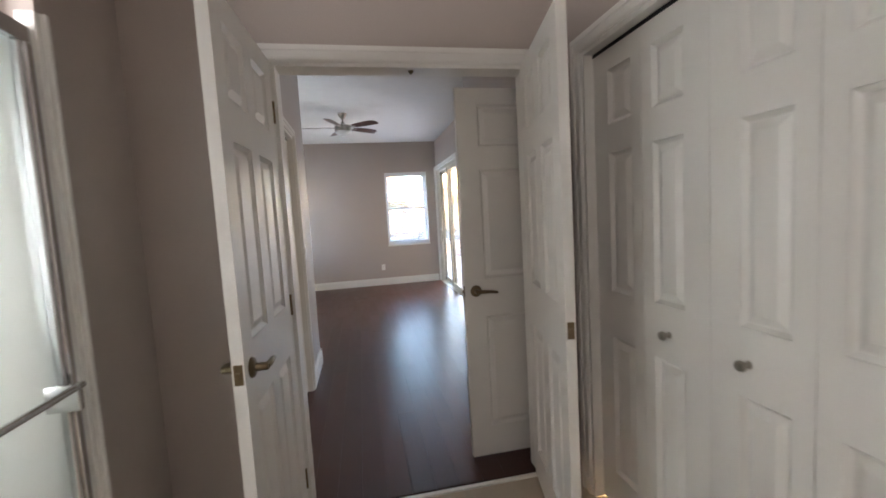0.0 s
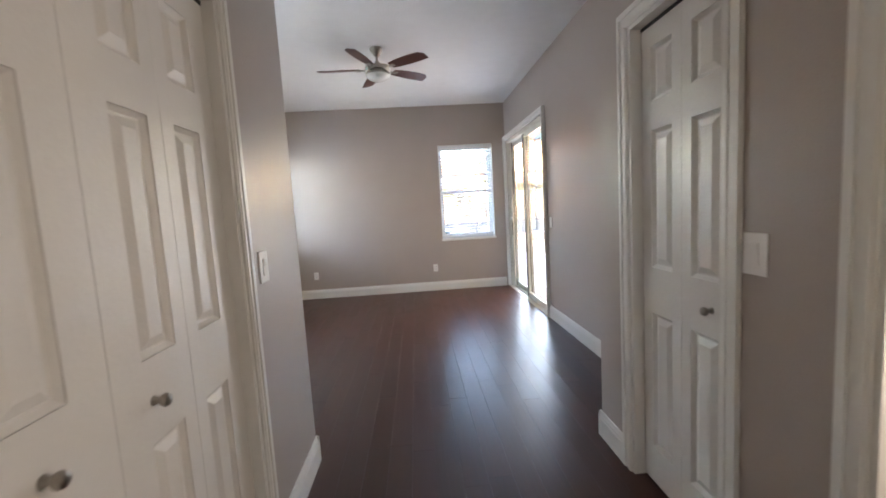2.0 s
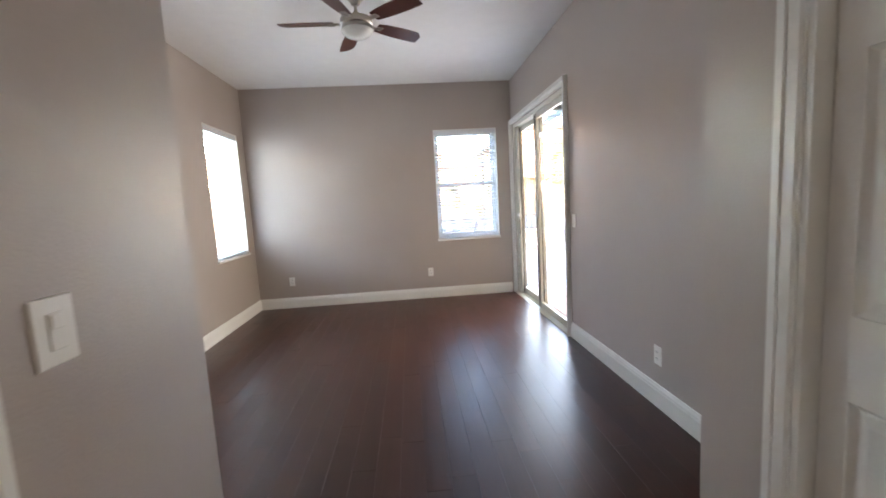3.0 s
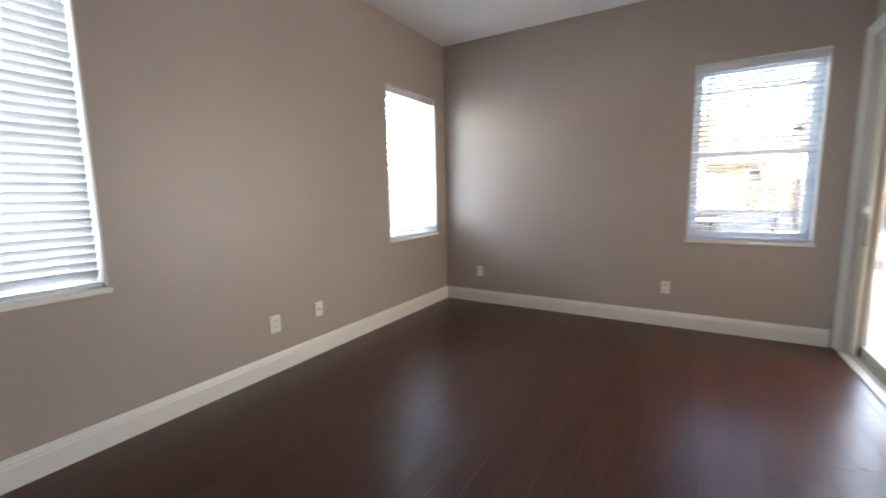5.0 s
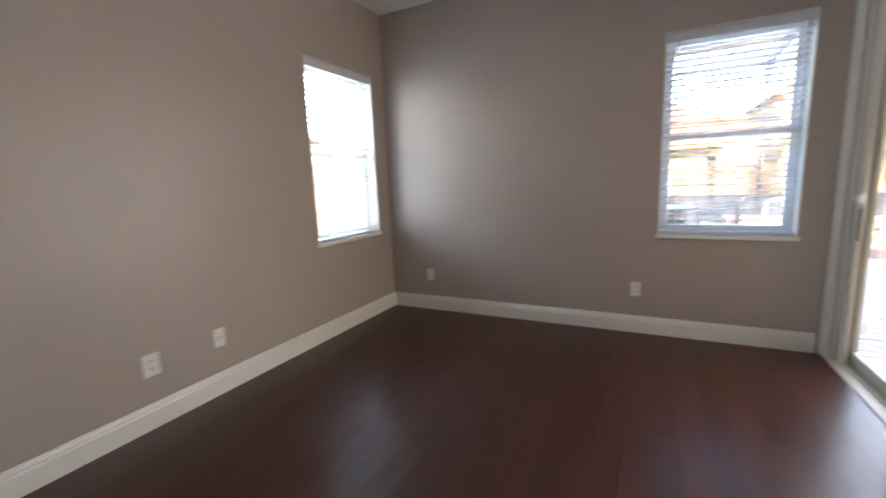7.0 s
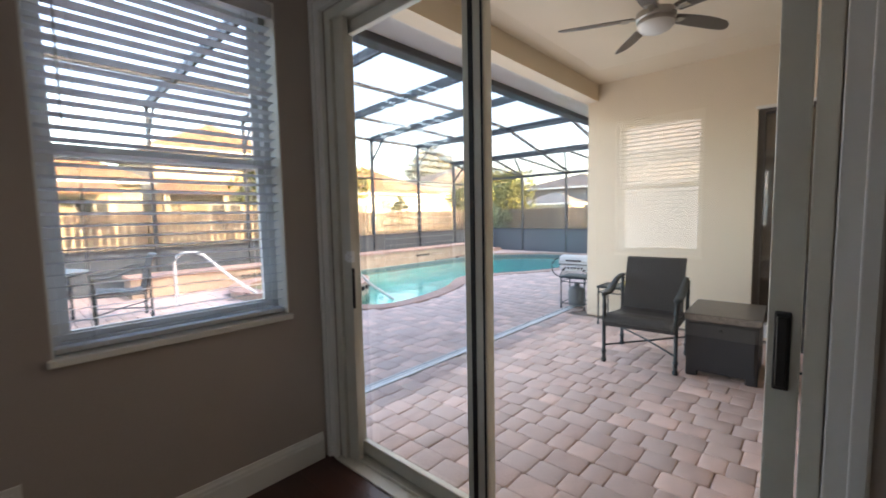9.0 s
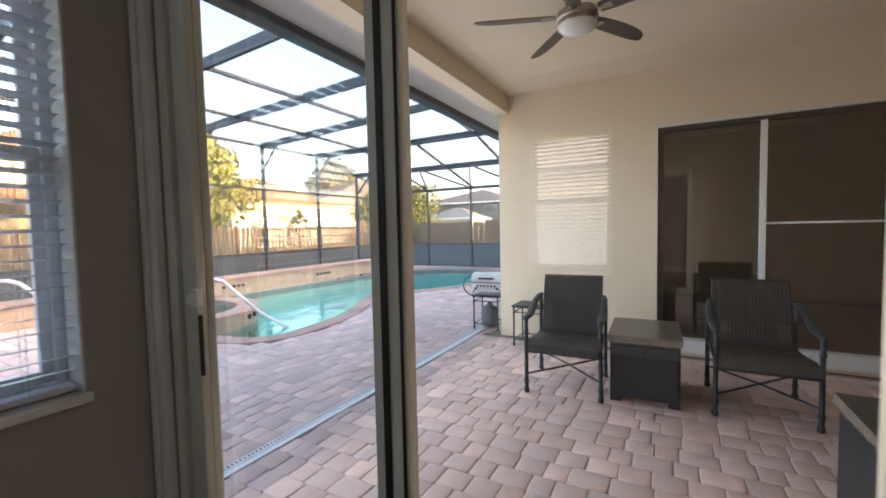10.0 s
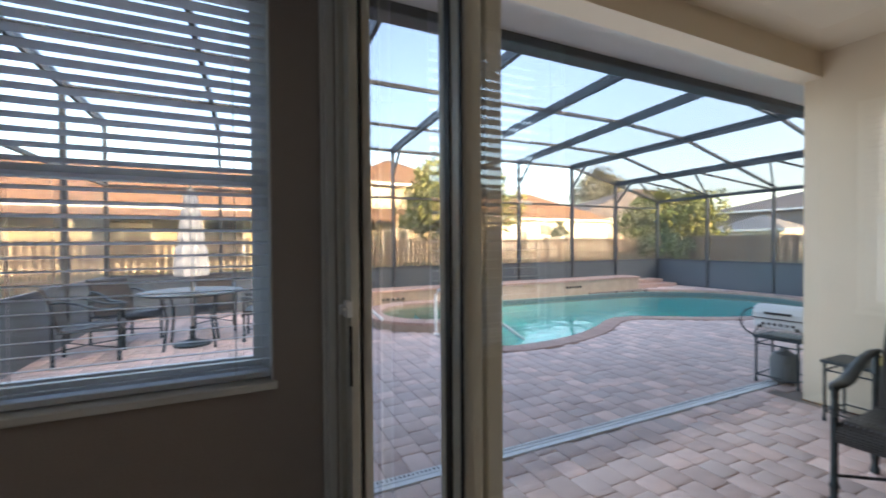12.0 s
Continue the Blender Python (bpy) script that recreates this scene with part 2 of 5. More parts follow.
def thing(name, label, category, m=None, group=""):
    ob = new(name)
    ob.empty_display_size = 0.1
    if m is not None:
        ob.matrix_basis = m
    return tagged(ob, label, category, group)


def wall_with(along, lo, hi, p0, p1, z0, z1, holes):
    """Boxes of a wall that runs along x or y from lo to hi, p0..p1 thick, round holes (a, b, bottom, top)."""
    rows = []
    cuts = sorted({lo, hi, *[v for h in holes for v in h[:2]]})
    for a0, a1 in zip(cuts, cuts[1:]):
        mid = (a0 + a1) / 2
        inside = [h for h in holes if h[0] < mid < h[1]]
        spans, z = [], z0
        for h in sorted(inside, key=lambda q: q[2]):
            spans.append((z, h[2]))
            z = h[3]
        spans.append((z, z1))
        for b0, b1 in spans:
            if b1 - b0 > 1e-4:
                rows.append((a0, a1, p0, p1, b0, b1) if along == "x" else (p0, p1, a0, a1, b0, b1))
    return boxes(*rows)


# ---- plan ----
XL, XR, YB, YF, CE = -0.46, 3.05, 4.985, 9.345, 2.87
PX0, PX1 = 0.985, 2.55            # passage
WB, WT = 0.805, 2.265             # windows
FARW = (1.99, 2.84)
LW1, LW2 = (5.17, 6.02), (8.285, 9.13)
SL0, SL1, SLT = 7.415, 9.275, 2.275
LZ, LX, LYE, LCE = -0.03, 6.95, 9.58, 2.806
DY0, DY1, DX0, DX1, DH = 2.82, 2.93, 1.13, 2.29, 2.05   # double door wall

struct("wall_north", wall_with("x", XL - 0.2, XR + 0.12, YF, YF + 0.2, LZ, 3.2, [(*FARW, WB, WT)]), wall_paint, "greige painted bedroom wall with one window", "wall")
struct("wall_west", wall_with("y", YB - 0.12, YF, XL - 0.2, XL, LZ, 3.2, [(*LW1, WB, WT), (*LW2, WB, WT)]), wall_paint, "greige painted bedroom wall with two windows", "wall")
struct("wall_east", wall_with("y", YB, YF, XR, XR + 0.10, LZ, 3.2, [(SL0, SL1, LZ, SLT)]), wall_paint, "greige painted bedroom wall with sliding door", "wall")
struct("wall_south", boxes((XL, PX0, YB - 0.12, YB, 0, CE)), wall_paint, "greige painted back wall of the bedroom", "wall")
struct("wall_return", boxes((PX1, XR + 0.2, YB - 0.12, YB, 0, CE)), wall_paint, "greige painted return wall beside the closet", "wall")
struct("wall_passage_west", wall_with("y", DY1, YB - 0.12, PX0 - 0.11, PX0, 0, CE, [(3.12, 4.325, 0, 2.03)]), wall_paint, "greige passage wall with closet opening", "wall")
struct("wall_passage_east", wall_with("y", DY1, YB - 0.12, PX1, PX1 + 0.11, 0, CE, [(3.08, 3.66, 0, 2.06), (4.09, 4.66, 0, 2.03)]), wall_paint, "greige passage wall with closet opening", "wall")
struct("wall_doorway", wall_with("x", 0.576, 2.66, DY0, DY1, 0, CE, [(DX0, DX1, 0, DH)]), wall_paint, "greige wall with double door opening", "wall")
struct("wall_bath_west", boxes((0.476, 0.576, 2.37, DY1, 0, CE), (0.476, 0.576, 1.0, 2.33, 2.1, CE)), wall_paint, "greige bathroom wall beside the shower", "wall")
struct("wall_bath_east", wall_with("y", -0.8, DY0, 2.45, 2.56, 0, CE, [(1.36, 2.61, 0, 2.03)]), wall_paint, "greige bathroom wall with closet opening", "wall")
struct("wall_bath_south", boxes((-0.6, 2.56, -0.9, -0.8, 0, CE), (-0.7, -0.6, -0.9, 2.93, 0, CE), (-0.6, 0.476, 2.33, 2.43, 0, CE)), wall_paint, "greige bathroom end wall", "wall")
struct("ceiling", boxes((-0.7, XR + 0.2, -0.9, YF + 0.2, CE, CE + 0.1)), ceiling_paint, "white textured plaster ceiling", "ceiling")
struct("closet_wall_west", boxes((0.28, 0.38, 2.93, 4.86, 0, CE)), wall_paint, "closet back wall", "wall")
struct("closet_wall_east", boxes((3.15, 3.25, 0.8, 4.86, 0, CE), (2.67, 3.15, 3.88, 3.98, 0, CE), (2.67, 3.15, 2.93, 3.03, 0, CE)), wall_paint, "closet back wall", "wall")
struct("floor", boxes((XL - 0.1, XR + 0.02, DY0 - 0.0, YF + 0.05, -0.06, -0.006)), joint_dark, "dark floor base under the planks", "floor")
struct("floor_bath", boxes((-0.6, 3.2, -0.9, DY0, -0.06, 0.0)), tile_floor, "beige tile bathroom floor", "floor")

# lanai shell
struct("wall_lanai_east", wall_with("y", 3.0, LYE, LX, LX + 0.2, LZ, 3.2, [(5.6, 7.90, 0.06, 2.25)]), stucco, "cream stucco patio wall", "wall")
struct("wall_lanai_south", boxes((XR + 0.1, LX, 2.8, 3.0, LZ, 3.2)), stucco, "cream stucco patio wall", "wall")
struct("wall_lanai_west", wall_with("y", 3.0, YF - 0.003, XR + 0.103, XR + 0.124, LZ, LCE, [(SL0 - 0.02, SL1 + 0.02, LZ, SLT + 0.02)]), stucco, "cream stucco outer face of the bedroom wall", "wall")
struct("ceiling_lanai", boxes((XR + 0.124, LX, 3.0, 9.46, LCE, LCE + 0.1)), stucco, "cream painted patio ceiling", "ceiling")
struct("lanai_beam", boxes((XR + 0.124, LX + 0.2, 9.46, 9.62, 2.608, 2.95)), stucco, "cream stucco beam over the patio opening", "beam")
struct("soffit", boxes((XL - 0.6, 9.6, 9.62, 9.98, 2.66, 2.72)), soffit_paint, "white painted eave soffit", "soffit")
struct("gutter", boxes((XL - 0.6, 9.6, 9.98, 10.12, 2.60, 2.78), bevel=0.012), cage_metal, "dark grey eave gutter", "gutter")
# Unseen roof, ridge raised and length stretched to shade deck and fence.
bm = bmesh.new()
vs = [bm.verts.new(p) for p in ((-3, 10.1, 2.78), (29, 10.1, 2.78), (29, 1.0, 7.4), (-3, 1.0, 7.4), (-3, -8, 2.78), (29, -8, 2.78))]
bm.faces.new((vs[0], vs[1], vs[2], vs[3])), bm.faces.new((vs[3], vs[2], vs[5], vs[4]))
bm.faces.new((vs[0], vs[3], vs[4])), bm.faces.new((vs[1], vs[5], vs[2]))
struct("house_shade_roof", bm, material("brown_shingle_roof", (0.16, 0.10, 0.07), 0.9, grain=0.3), "unseen brown shingle house roof, oversized to shade deck and fence", "roof")
# The first wall runs on unseen to x = 28 beneath the shading roof.
struct("house_wing", boxes((LX + 0.2, 28, LYE - 0.2, LYE, LZ, 2.75), (10.8, 11.0, 3.0, LYE - 0.2, LZ, 2.9), (LX + 0.2, 10.8, 3.0, 3.2, LZ, 2.9), (LX + 0.2, 10.8, 3.2, LYE - 0.2, 2.8, 2.9)), stucco, "cream stucco wing of the house", "wall")
# Unseen walls, added to keep the warm south-west sky off the west windows.
struct("glow_blocker", boxes((-4.9, -0.72, 4.35, 4.55, LZ, 3.9), (-4.9, -4.7, -1.2, 4.35, LZ, 3.9)), stucco, "unseen cream stucco walls added to block low sky glow", "wall")
struct("floor_wing", boxes((LX + 0.2, 10.8, 3.2, LYE - 0.2, LZ - 0.1, 0.05)), wood_floor, "dark floor of the next room", "floor")
bm = bmesh.new()
for x0, x1, y0, y1 in ((-400, 400, -300, 2.9), (-400, XL - 0.2, 2.9, 500), (14.66, 400, 2.9, 500), (XL - 0.2, 14.66, 16.81, 500), (XL - 0.2, 0.48, 9.5, 16.81)):
    bm.faces.new([bm.verts.new(p) for p in ((x0, y0, -0.08), (x1, y0, -0.08), (x1, y1, -0.08), (x0, y1, -0.08))])
bmesh.ops.remove_doubles(bm, verts=bm.verts, dist=0.001)
struct("ground", bm, grass_mat, "green lawn reaching to the horizon", "ground")

# ---- floors ----
def paver_mesh(name, w, d, h, bev, mat):
    bm = bmesh.new()
    lo = [bm.verts.new((x * w / 2, y * d / 2, -h)) for x, y in ((-1, -1), (1, -1), (1, 1), (-1, 1))]
    mi = [bm.verts.new((x * w / 2, y * d / 2, -bev)) for x, y in ((-1, -1), (1, -1), (1, 1), (-1, 1))]
    hi = [bm.verts.new((x * (w / 2 - bev), y * (d / 2 - bev), 0)) for x, y in ((-1, -1), (1, -1), (1, 1), (-1, 1))]
    for k in range(4):
        j = (k + 1) % 4
        bm.faces.new((lo[k], lo[j], mi[j], mi[k]))
        bm.faces.new((mi[k], mi[j], hi[j], hi[k]))
    bm.faces.new(hi)
    me = bpy.data.meshes.new(name)
    bm.to_mesh(me)
    bm.free()
    me.materials.append(mat)
    return me


def tumbled(w, d, rng):
    """Vertices and faces of one tumbled stone, its top at z = 0: worn corners, uneven sides, rounded shoulders."""
    base = []
    c = 0.13
    for x, y in ((-1 + c, -1), (1 - c, -1), (1, -1 + c), (1, 1 - c), (1 - c, 1), (-1 + c, 1), (-1, 1 - c), (-1, -1 + c)):
        base.append((x * w / 2 + rng.uniform(-0.002, 0.002), y * d / 2 + rng.uniform(-0.002, 0.002)))
    vs, fs = [], []
    for inset, z in ((0.0, -0.03), (0.0, -0.007), (0.003, -0.002), (0.008, 0.0)):
        kx, ky = 1 - 2 * inset / w, 1 - 2 * inset / d
        vs += [(x * kx, y * ky, z) for x, y in base]
    for r in (0, 8, 16):
        fs += [(r + k, r + (k + 1) % 8, r + 8 + (k + 1) % 8, r + 8 + k) for k in range(8)]
    fs.append(tuple(range(24, 32)))
    return vs, fs


def stone_mesh(w, d, rng):
    me = bpy.data.meshes.new("paver")
    vs, fs = tumbled(w, d, rng)
    me.from_pydata(vs, [], fs)
    me.materials.append(paver)
    me.polygons.foreach_set("use_smooth", [True] * len(me.polygons))
    return me


# ---- trim ----
def baseboard(name, x0, y0, x1, y1, nx, ny):
    """A moulded skirting from (x0, y0) to (x1, y1) on a wall whose face looks along (nx, ny)."""
    prof = ((0.0, 0.0), (0.016, 0.0), (0.016, 0.100), (0.013, 0.108), (0.0125, 0.118), (0.008, 0.128), (0.006, 0.140), (0.0, 0.140))
    bm = bmesh.new()
    a = [bm.verts.new((x0 + nx * o, y0 + ny * o, z)) for o, z in prof]
    b = [bm.verts.new((x1 + nx * o, y1 + ny * o, z)) for o, z in prof]
    n = len(prof)
    for k in range(n):
        bm.faces.new((a[k], a[(k + 1) % n], b[(k + 1) % n], b[k]))
    bm.faces.new(a), bm.faces.new(b[::-1])
    return struct(name, bm, trim_paint, "white moulded skirting board", "baseboard")


baseboard("baseboard_1", XL, YF, 2.99, YF, 0, -1)
baseboard("baseboard_2", XL, YB, XL, YF, 1, 0)
baseboard("baseboard_3", XL, YB, PX0 + 0.016, YB, 0, 1)
baseboard("baseboard_4", PX0, 4.382, PX0, YB + 0.016, 1, 0)
baseboard("baseboard_5", PX1, 4.73, PX1, YB + 0.016, -1, 0)
baseboard("baseboard_6", PX1 - 0.016, YB, XR, YB, 0, 1)
baseboard("baseboard_7", XR, YB, XR, 7.345, -1, 0)
baseboard("baseboard_8", PX1, 3.73, PX1, 4.02, -1, 0)
baseboard("baseboard_9", 0.576, 2.37, 0.576, DY0, 1, 0)
baseboard("baseboard_10", 0.576, DY0, DX0 - 0.07, DY0, 0, -1)


def casing(name, axis, face, lo, hi, top, out, width=0.07, thick=0.018, bottom=0.0):
    """Moulded casing of three boards on the wall face at axis = face, standing out along out (+1 or -1)."""
    bm = bmesh.new()
    for w0, w1, th in ((0.0, width, thick * 0.62), (0.006, 0.022, thick * 0.85), (width - 0.026, width - 0.002, thick)):
        p0, p1 = sorted((face, face + out * th))
        rows = ((lo - w1, lo - w0, bottom, top + w0), (hi + w0, hi + w1, bottom, top + w0), (lo - w1, hi + w1, top + w0, top + w1))
        for q0, q1, z0, z1 in rows:
            if axis == "x":
                box(bm, p0, p1, q0, q1, z0, z1, bevel=0.002)
            else:
                box(bm, q0, q1, p0, p1, z0, z1, bevel=0.002)
    return struct(name, bm, trim_paint, "white moulded door casing", "trim")


def lining(name, axis, p0, p1, lo, hi, top, th=0.018):
    """The painted lining of an opening through a wall."""
    rows = ((lo, lo + th, 0, top), (hi - th, hi, 0, top), (lo + th, hi - th, top - th, top))
    bm = boxes(*[((p0, p1, a, b, c, d) if axis == "x" else (a, b, p0, p1, c, d)) for a, b, c, d in rows])
    return struct(name, bm, trim_paint, "white painted door lining", "trim")


casing("trim_1", "x", PX0, 3.12, 4.325, 2.03, 1, 0.055)
casing("trim_2", "x", PX1, 4.09, 4.66, 2.03, -1)
casing("trim_3", "x", PX1, 3.08, 3.66, 2.06, -1)
casing("trim_4", "y", DY0, DX0, DX1, DH, -1)
casing("trim_5", "x", 2.45, 1.36, 2.61, 2.03, -1)
lining("trim_6", "x", PX0 - 0.112, PX0 + 0.002, 3.12, 4.325, 2.03)
lining("trim_7", "x", PX1 - 0.002, PX1 + 0.112, 4.09, 4.66, 2.03)
lining("trim_8", "y", DY0 - 0.002, DY1 + 0.002, DX0, DX1, DH)
lining("trim_9", "x", 2.448, 2.562, 1.36, 2.61, 2.03)
lining("trim_10", "x", PX1 - 0.002, PX1 + 0.112, 3.08, 3.66, 2.06)
struct("threshold", boxes((DX0 + 0.018, DX1 - 0.018, DY0 - 0.014, DY0 + 0.012, -0.004, 0.008), bevel=0.003), trim_paint, "pale stone threshold strip", "threshold")


# ---- doors ----
ROWS6 = ((0.17, 0.80), (1.005, 1.595), (1.715, 1.935))


def panel_leaf(name, w, h, cols, parent, mat, stile=0.085, thick=0.035, rows=ROWS6, ends=None):
    """A moulded leaf from x = 0 to w, centred on y = 0: stiles and rails, sunk fields and raised panels on both faces."""
    gap = (w - stile * (cols + 1)) / cols
    xs = [(stile + c * (gap + stile), stile + c * (gap + stile) + gap) for c in range(cols)]
    if ends:
        xs = [(ends[0], w - ends[1])]
    t = thick / 2
    bm = bmesh.new()
    cuts = [0.0] + [v for x in xs for v in x] + [w]
    for k in range(0, len(cuts), 2):
        box(bm, cuts[k], cuts[k + 1], -t, t, 0.0, h)
    k = h / 2.02
    for x0, x1 in xs:
        zs = [0.0] + [v * k for r in rows for v in r] + [h]
        for j in range(0, len(zs), 2):
            box(bm, x0, x1, -t, t, zs[j], zs[j + 1])
        for z0, z1 in rows:
            box(bm, x0, x1, -t + 0.0145, t - 0.0145, z0 * k, z1 * k)
    bmesh.ops.remove_doubles(bm, verts=bm.verts, dist=0.0001)
    leaf = part(name, bm, mat, parent)
    for x0, x1 in xs:
        for z0, z1 in rows:
            bm = bmesh.new()
            for s in (-1, 1):
                def ring(inset, depth):
                    a, b, c, d = x0 + inset, x1 - inset, z0 * k + inset, z1 * k - inset
                    return [bm.verts.new((px, s * depth, pz)) for px, pz in ((a, c), (b, c), (b, d), (a, d))]
                r0, r1, r2, r3 = ring(0.001, t - 0.002), ring(0.013, t - 0.0135), ring(0.019, t - 0.0135), ring(0.042, t - 0.003)
                for u, v in ((r0, r1), (r1, r2), (r2, r3)):
                    for q in range(4):
                        bm.faces.new((u[q], u[(q + 1) % 4], v[(q + 1) % 4], v[q]))
                bm.faces.new(r3)
            part("panel", bm, mat, leaf)
    return leaf


def lever(parent, x, z, side, mat, out=1, length=0.11):
    """A round rose with a curved lever; side +-1: the face; out: the way the lever points along x."""
    t = side * 0.0175
    bm = bmesh.new()
    turn = Matrix.Translation((x, t, z)) @ Euler((radians(-90 * side), 0, 0)).to_matrix().to_4x4()
    lathe(bm, ((0.031, 0.0), (0.031, 0.006), (0.026, 0.011), (0.013, 0.013), (0.012, 0.045), (0.010, 0.05)), sides=20, m=turn)
    rose = part("handle_rose", bm, mat, parent, "aged brass rose", smooth=True)
    bm = bmesh.new()
    y = t + side * 0.043
    tube(bm, [(x, y, z), (x + out * 0.02, y + side * 0.004, z + 0.001), (x + out * 0.05, y + side * 0.002, z - 0.001), (x + out * 0.08, y - side * 0.002, z - 0.004), (x + out * length, y - side * 0.006, z - 0.010)], [0.0105, 0.0105, 0.009, 0.0085, 0.007], 10)
    part("lever", bm, mat, rose, smooth=True)


def hinged_door(name, label, w, h, cols, m, mat=None, handle_z=0.93, edge_side=1, hinge_z=(0.2, 1.0, 1.82), handles=True):
    d = thing(name, label, "door", m)
    leaf = panel_leaf("leaf", w, h, cols, d, mat or door_paint, stile=0.09 if cols > 1 else 0.11)
    for s in (-1, 1) if handles else ():
        lever(leaf, w - 0.06, handle_z, s, brass, -1)
    part("latch_plate", boxes((w - 0.001, w + 0.0025, -0.0125, 0.0125, handle_z - 0.03, handle_z + 0.03), (w + 0.002, w + 0.010, -0.006, 0.006, handle_z - 0.008, handle_z + 0.008), bevel=0.001), brass, leaf, "aged brass latch plate")
    for z in hinge_z:
        bm = bmesh.new()
        tube(bm, [(-0.004, edge_side * 0.02, z - 0.045), (-0.004, edge_side * 0.02, z + 0.045)], 0.006, 8)
        part("hinge", bm, brass, d)
    return d


def bifold(label, n, total, h, m, knobs, knob_at=0.42, outer=0.10):
    """n bifold leaves in a row from x = 0, face towards -y."""
    w = total / n
    group = "bifold leaves of " + label.split(" of ")[-1]
    for k in range(n):
        d = thing("bifold_door", label, "closet door", m @ Matrix.Translation((k * w + 0.0007, 0, 0.012)), group)
        leaf = panel_leaf("leaf", w - 0.0014, h, 1, d, door_paint, thick=0.034, ends=(outer, 0.056) if k % 2 == 0 else (0.056, outer))
        if k in knobs:
            bm = bmesh.new()
            lathe(bm, ((0.012, 0.0), (0.009, 0.006), (0.008, 0.014), (0.014, 0.021), (0.0165, 0.028), (0.014, 0.035), (0.006, 0.038)), sides=16,
                  m=Matrix.Translation((w * knob_at, -0.017, 0.885)) @ Euler((radians(90), 0, 0)).to_matrix().to_4x4())
            part("knob", bm, nickel, leaf, "satin metal knob", smooth=True)


# passage closets (leaves face the passage)
bifold("white six-panel bifold leaf of the long closet", 4, 1.163, 1.985, pose(PX0 - 0.055, 3.142, 0, 0, 0, 90), (1, 2))
bifold("white panelled bifold leaf of the narrow closet", 2, 0.53, 1.985, pose(PX1 + 0.065, 4.64, 0, 0, 0, -90), (1,), 0.62, 0.066)
bifold("white panelled bifold leaf of the bathroom closet", 4, 1.21, 1.985, pose(2.45 + 0.06, 2.59, 0, 0, 0, -90), (1, 2))
struct("closet_track", boxes((PX0 - 0.075, PX0 - 0.035, 3.14, 4.305, 1.998, 2.011), (PX1 + 0.045, PX1 + 0.085, 4.11, 4.64, 1.998, 2.011), (2.49, 2.53, 1.38, 2.59, 1.998, 2.011)), black_rubber, "dark bifold track above the closet leaves", "trim")

hinged_door("panel_door", "white moulded door standing open in the passage", 0.50, 1.995, 1, pose(2.48, 3.053, 0.015, 0, 0, 180))
hinged_door("double_door_leaf", "white six-panel double door leaf swung open", 0.63, 2.03, 2, pose(DX0 - 0.015, DY0 - 0.034, 0.012, 0, 0, -92.6))
hinged_door("double_door_leaf", "white six-panel double door leaf partly open", 0.63, 2.03, 2, pose(DX1 - 0.022, DY0 - 0.004, 0.012, 0, 0, -101.7), handles=False)
bm = bmesh.new()
lathe(bm, ((0.012, 0.0), (0.012, -0.006), (0.006, -0.012), (0.003, -0.016)), (1.735, DY0 + 0.04, DH - 0.018), 14)
tagged(part("ball_catch", bm, brass, smooth=True), "small brass ball catch under the door head", "catch")

# ---- shower beside the doorway ----
shower = thing("shower_screen", "chrome framed shower screen with frosted glass", "shower screen", pose(0.576, 2.37, 0))
chrome = material("chrome", (0.62, 0.62, 0.62), 0.16, 1.0, grain=0.05)
frost = material("frosted_shower_glass", (0.72, 0.78, 0.76), 0.35, grain=0.05, scale=2)
frost.node_tree.nodes["Principled BSDF"].inputs["Transmission Weight"].default_value = 0.55
part("wall_jamb", boxes((-0.02, 0.03, -0.05, -0.004, 0.0, 2.0), (-0.01, 0.045, -0.03, -0.012, 0.0, 2.0), bevel=0.004), trim_paint, shower, "white jamb")
part("upright", boxes((-0.02, 0.02, -0.11, -0.055, 0.1, 1.9), (-0.012, 0.028, -0.095, -0.07, 0.1, 1.9), bevel=0.004), chrome, shower)
part("head_rail", boxes((-0.02, 0.02, -1.33, -0.055, 1.9, 1.95), bevel=0.004), chrome, shower)
part("kerb", boxes((-0.06, 0.05, -1.33, -0.004, 0.0, 0.1), bevel=0.01), tile_floor, shower, "beige tiled kerb")
part("screen_pane", boxes((-0.006, 0.0, -1.33, -0.11, 0.1, 1.9)), frost, shower, "frosted glass pane")
bm = bmesh.new()
tube(bm, [(0.075, -0.13, 0.945), (0.075, -0.75, 0.945)], 0.010, 10)
box(bm, 0.0, 0.085, -0.165, -0.145, 0.88, 0.955, bevel=0.004)
box(bm, 0.0, 0.085, -0.73, -0.71, 0.88, 0.955, bevel=0.004)
part("towel_bar", bm, chrome, shower, "chrome towel bar", smooth=True)

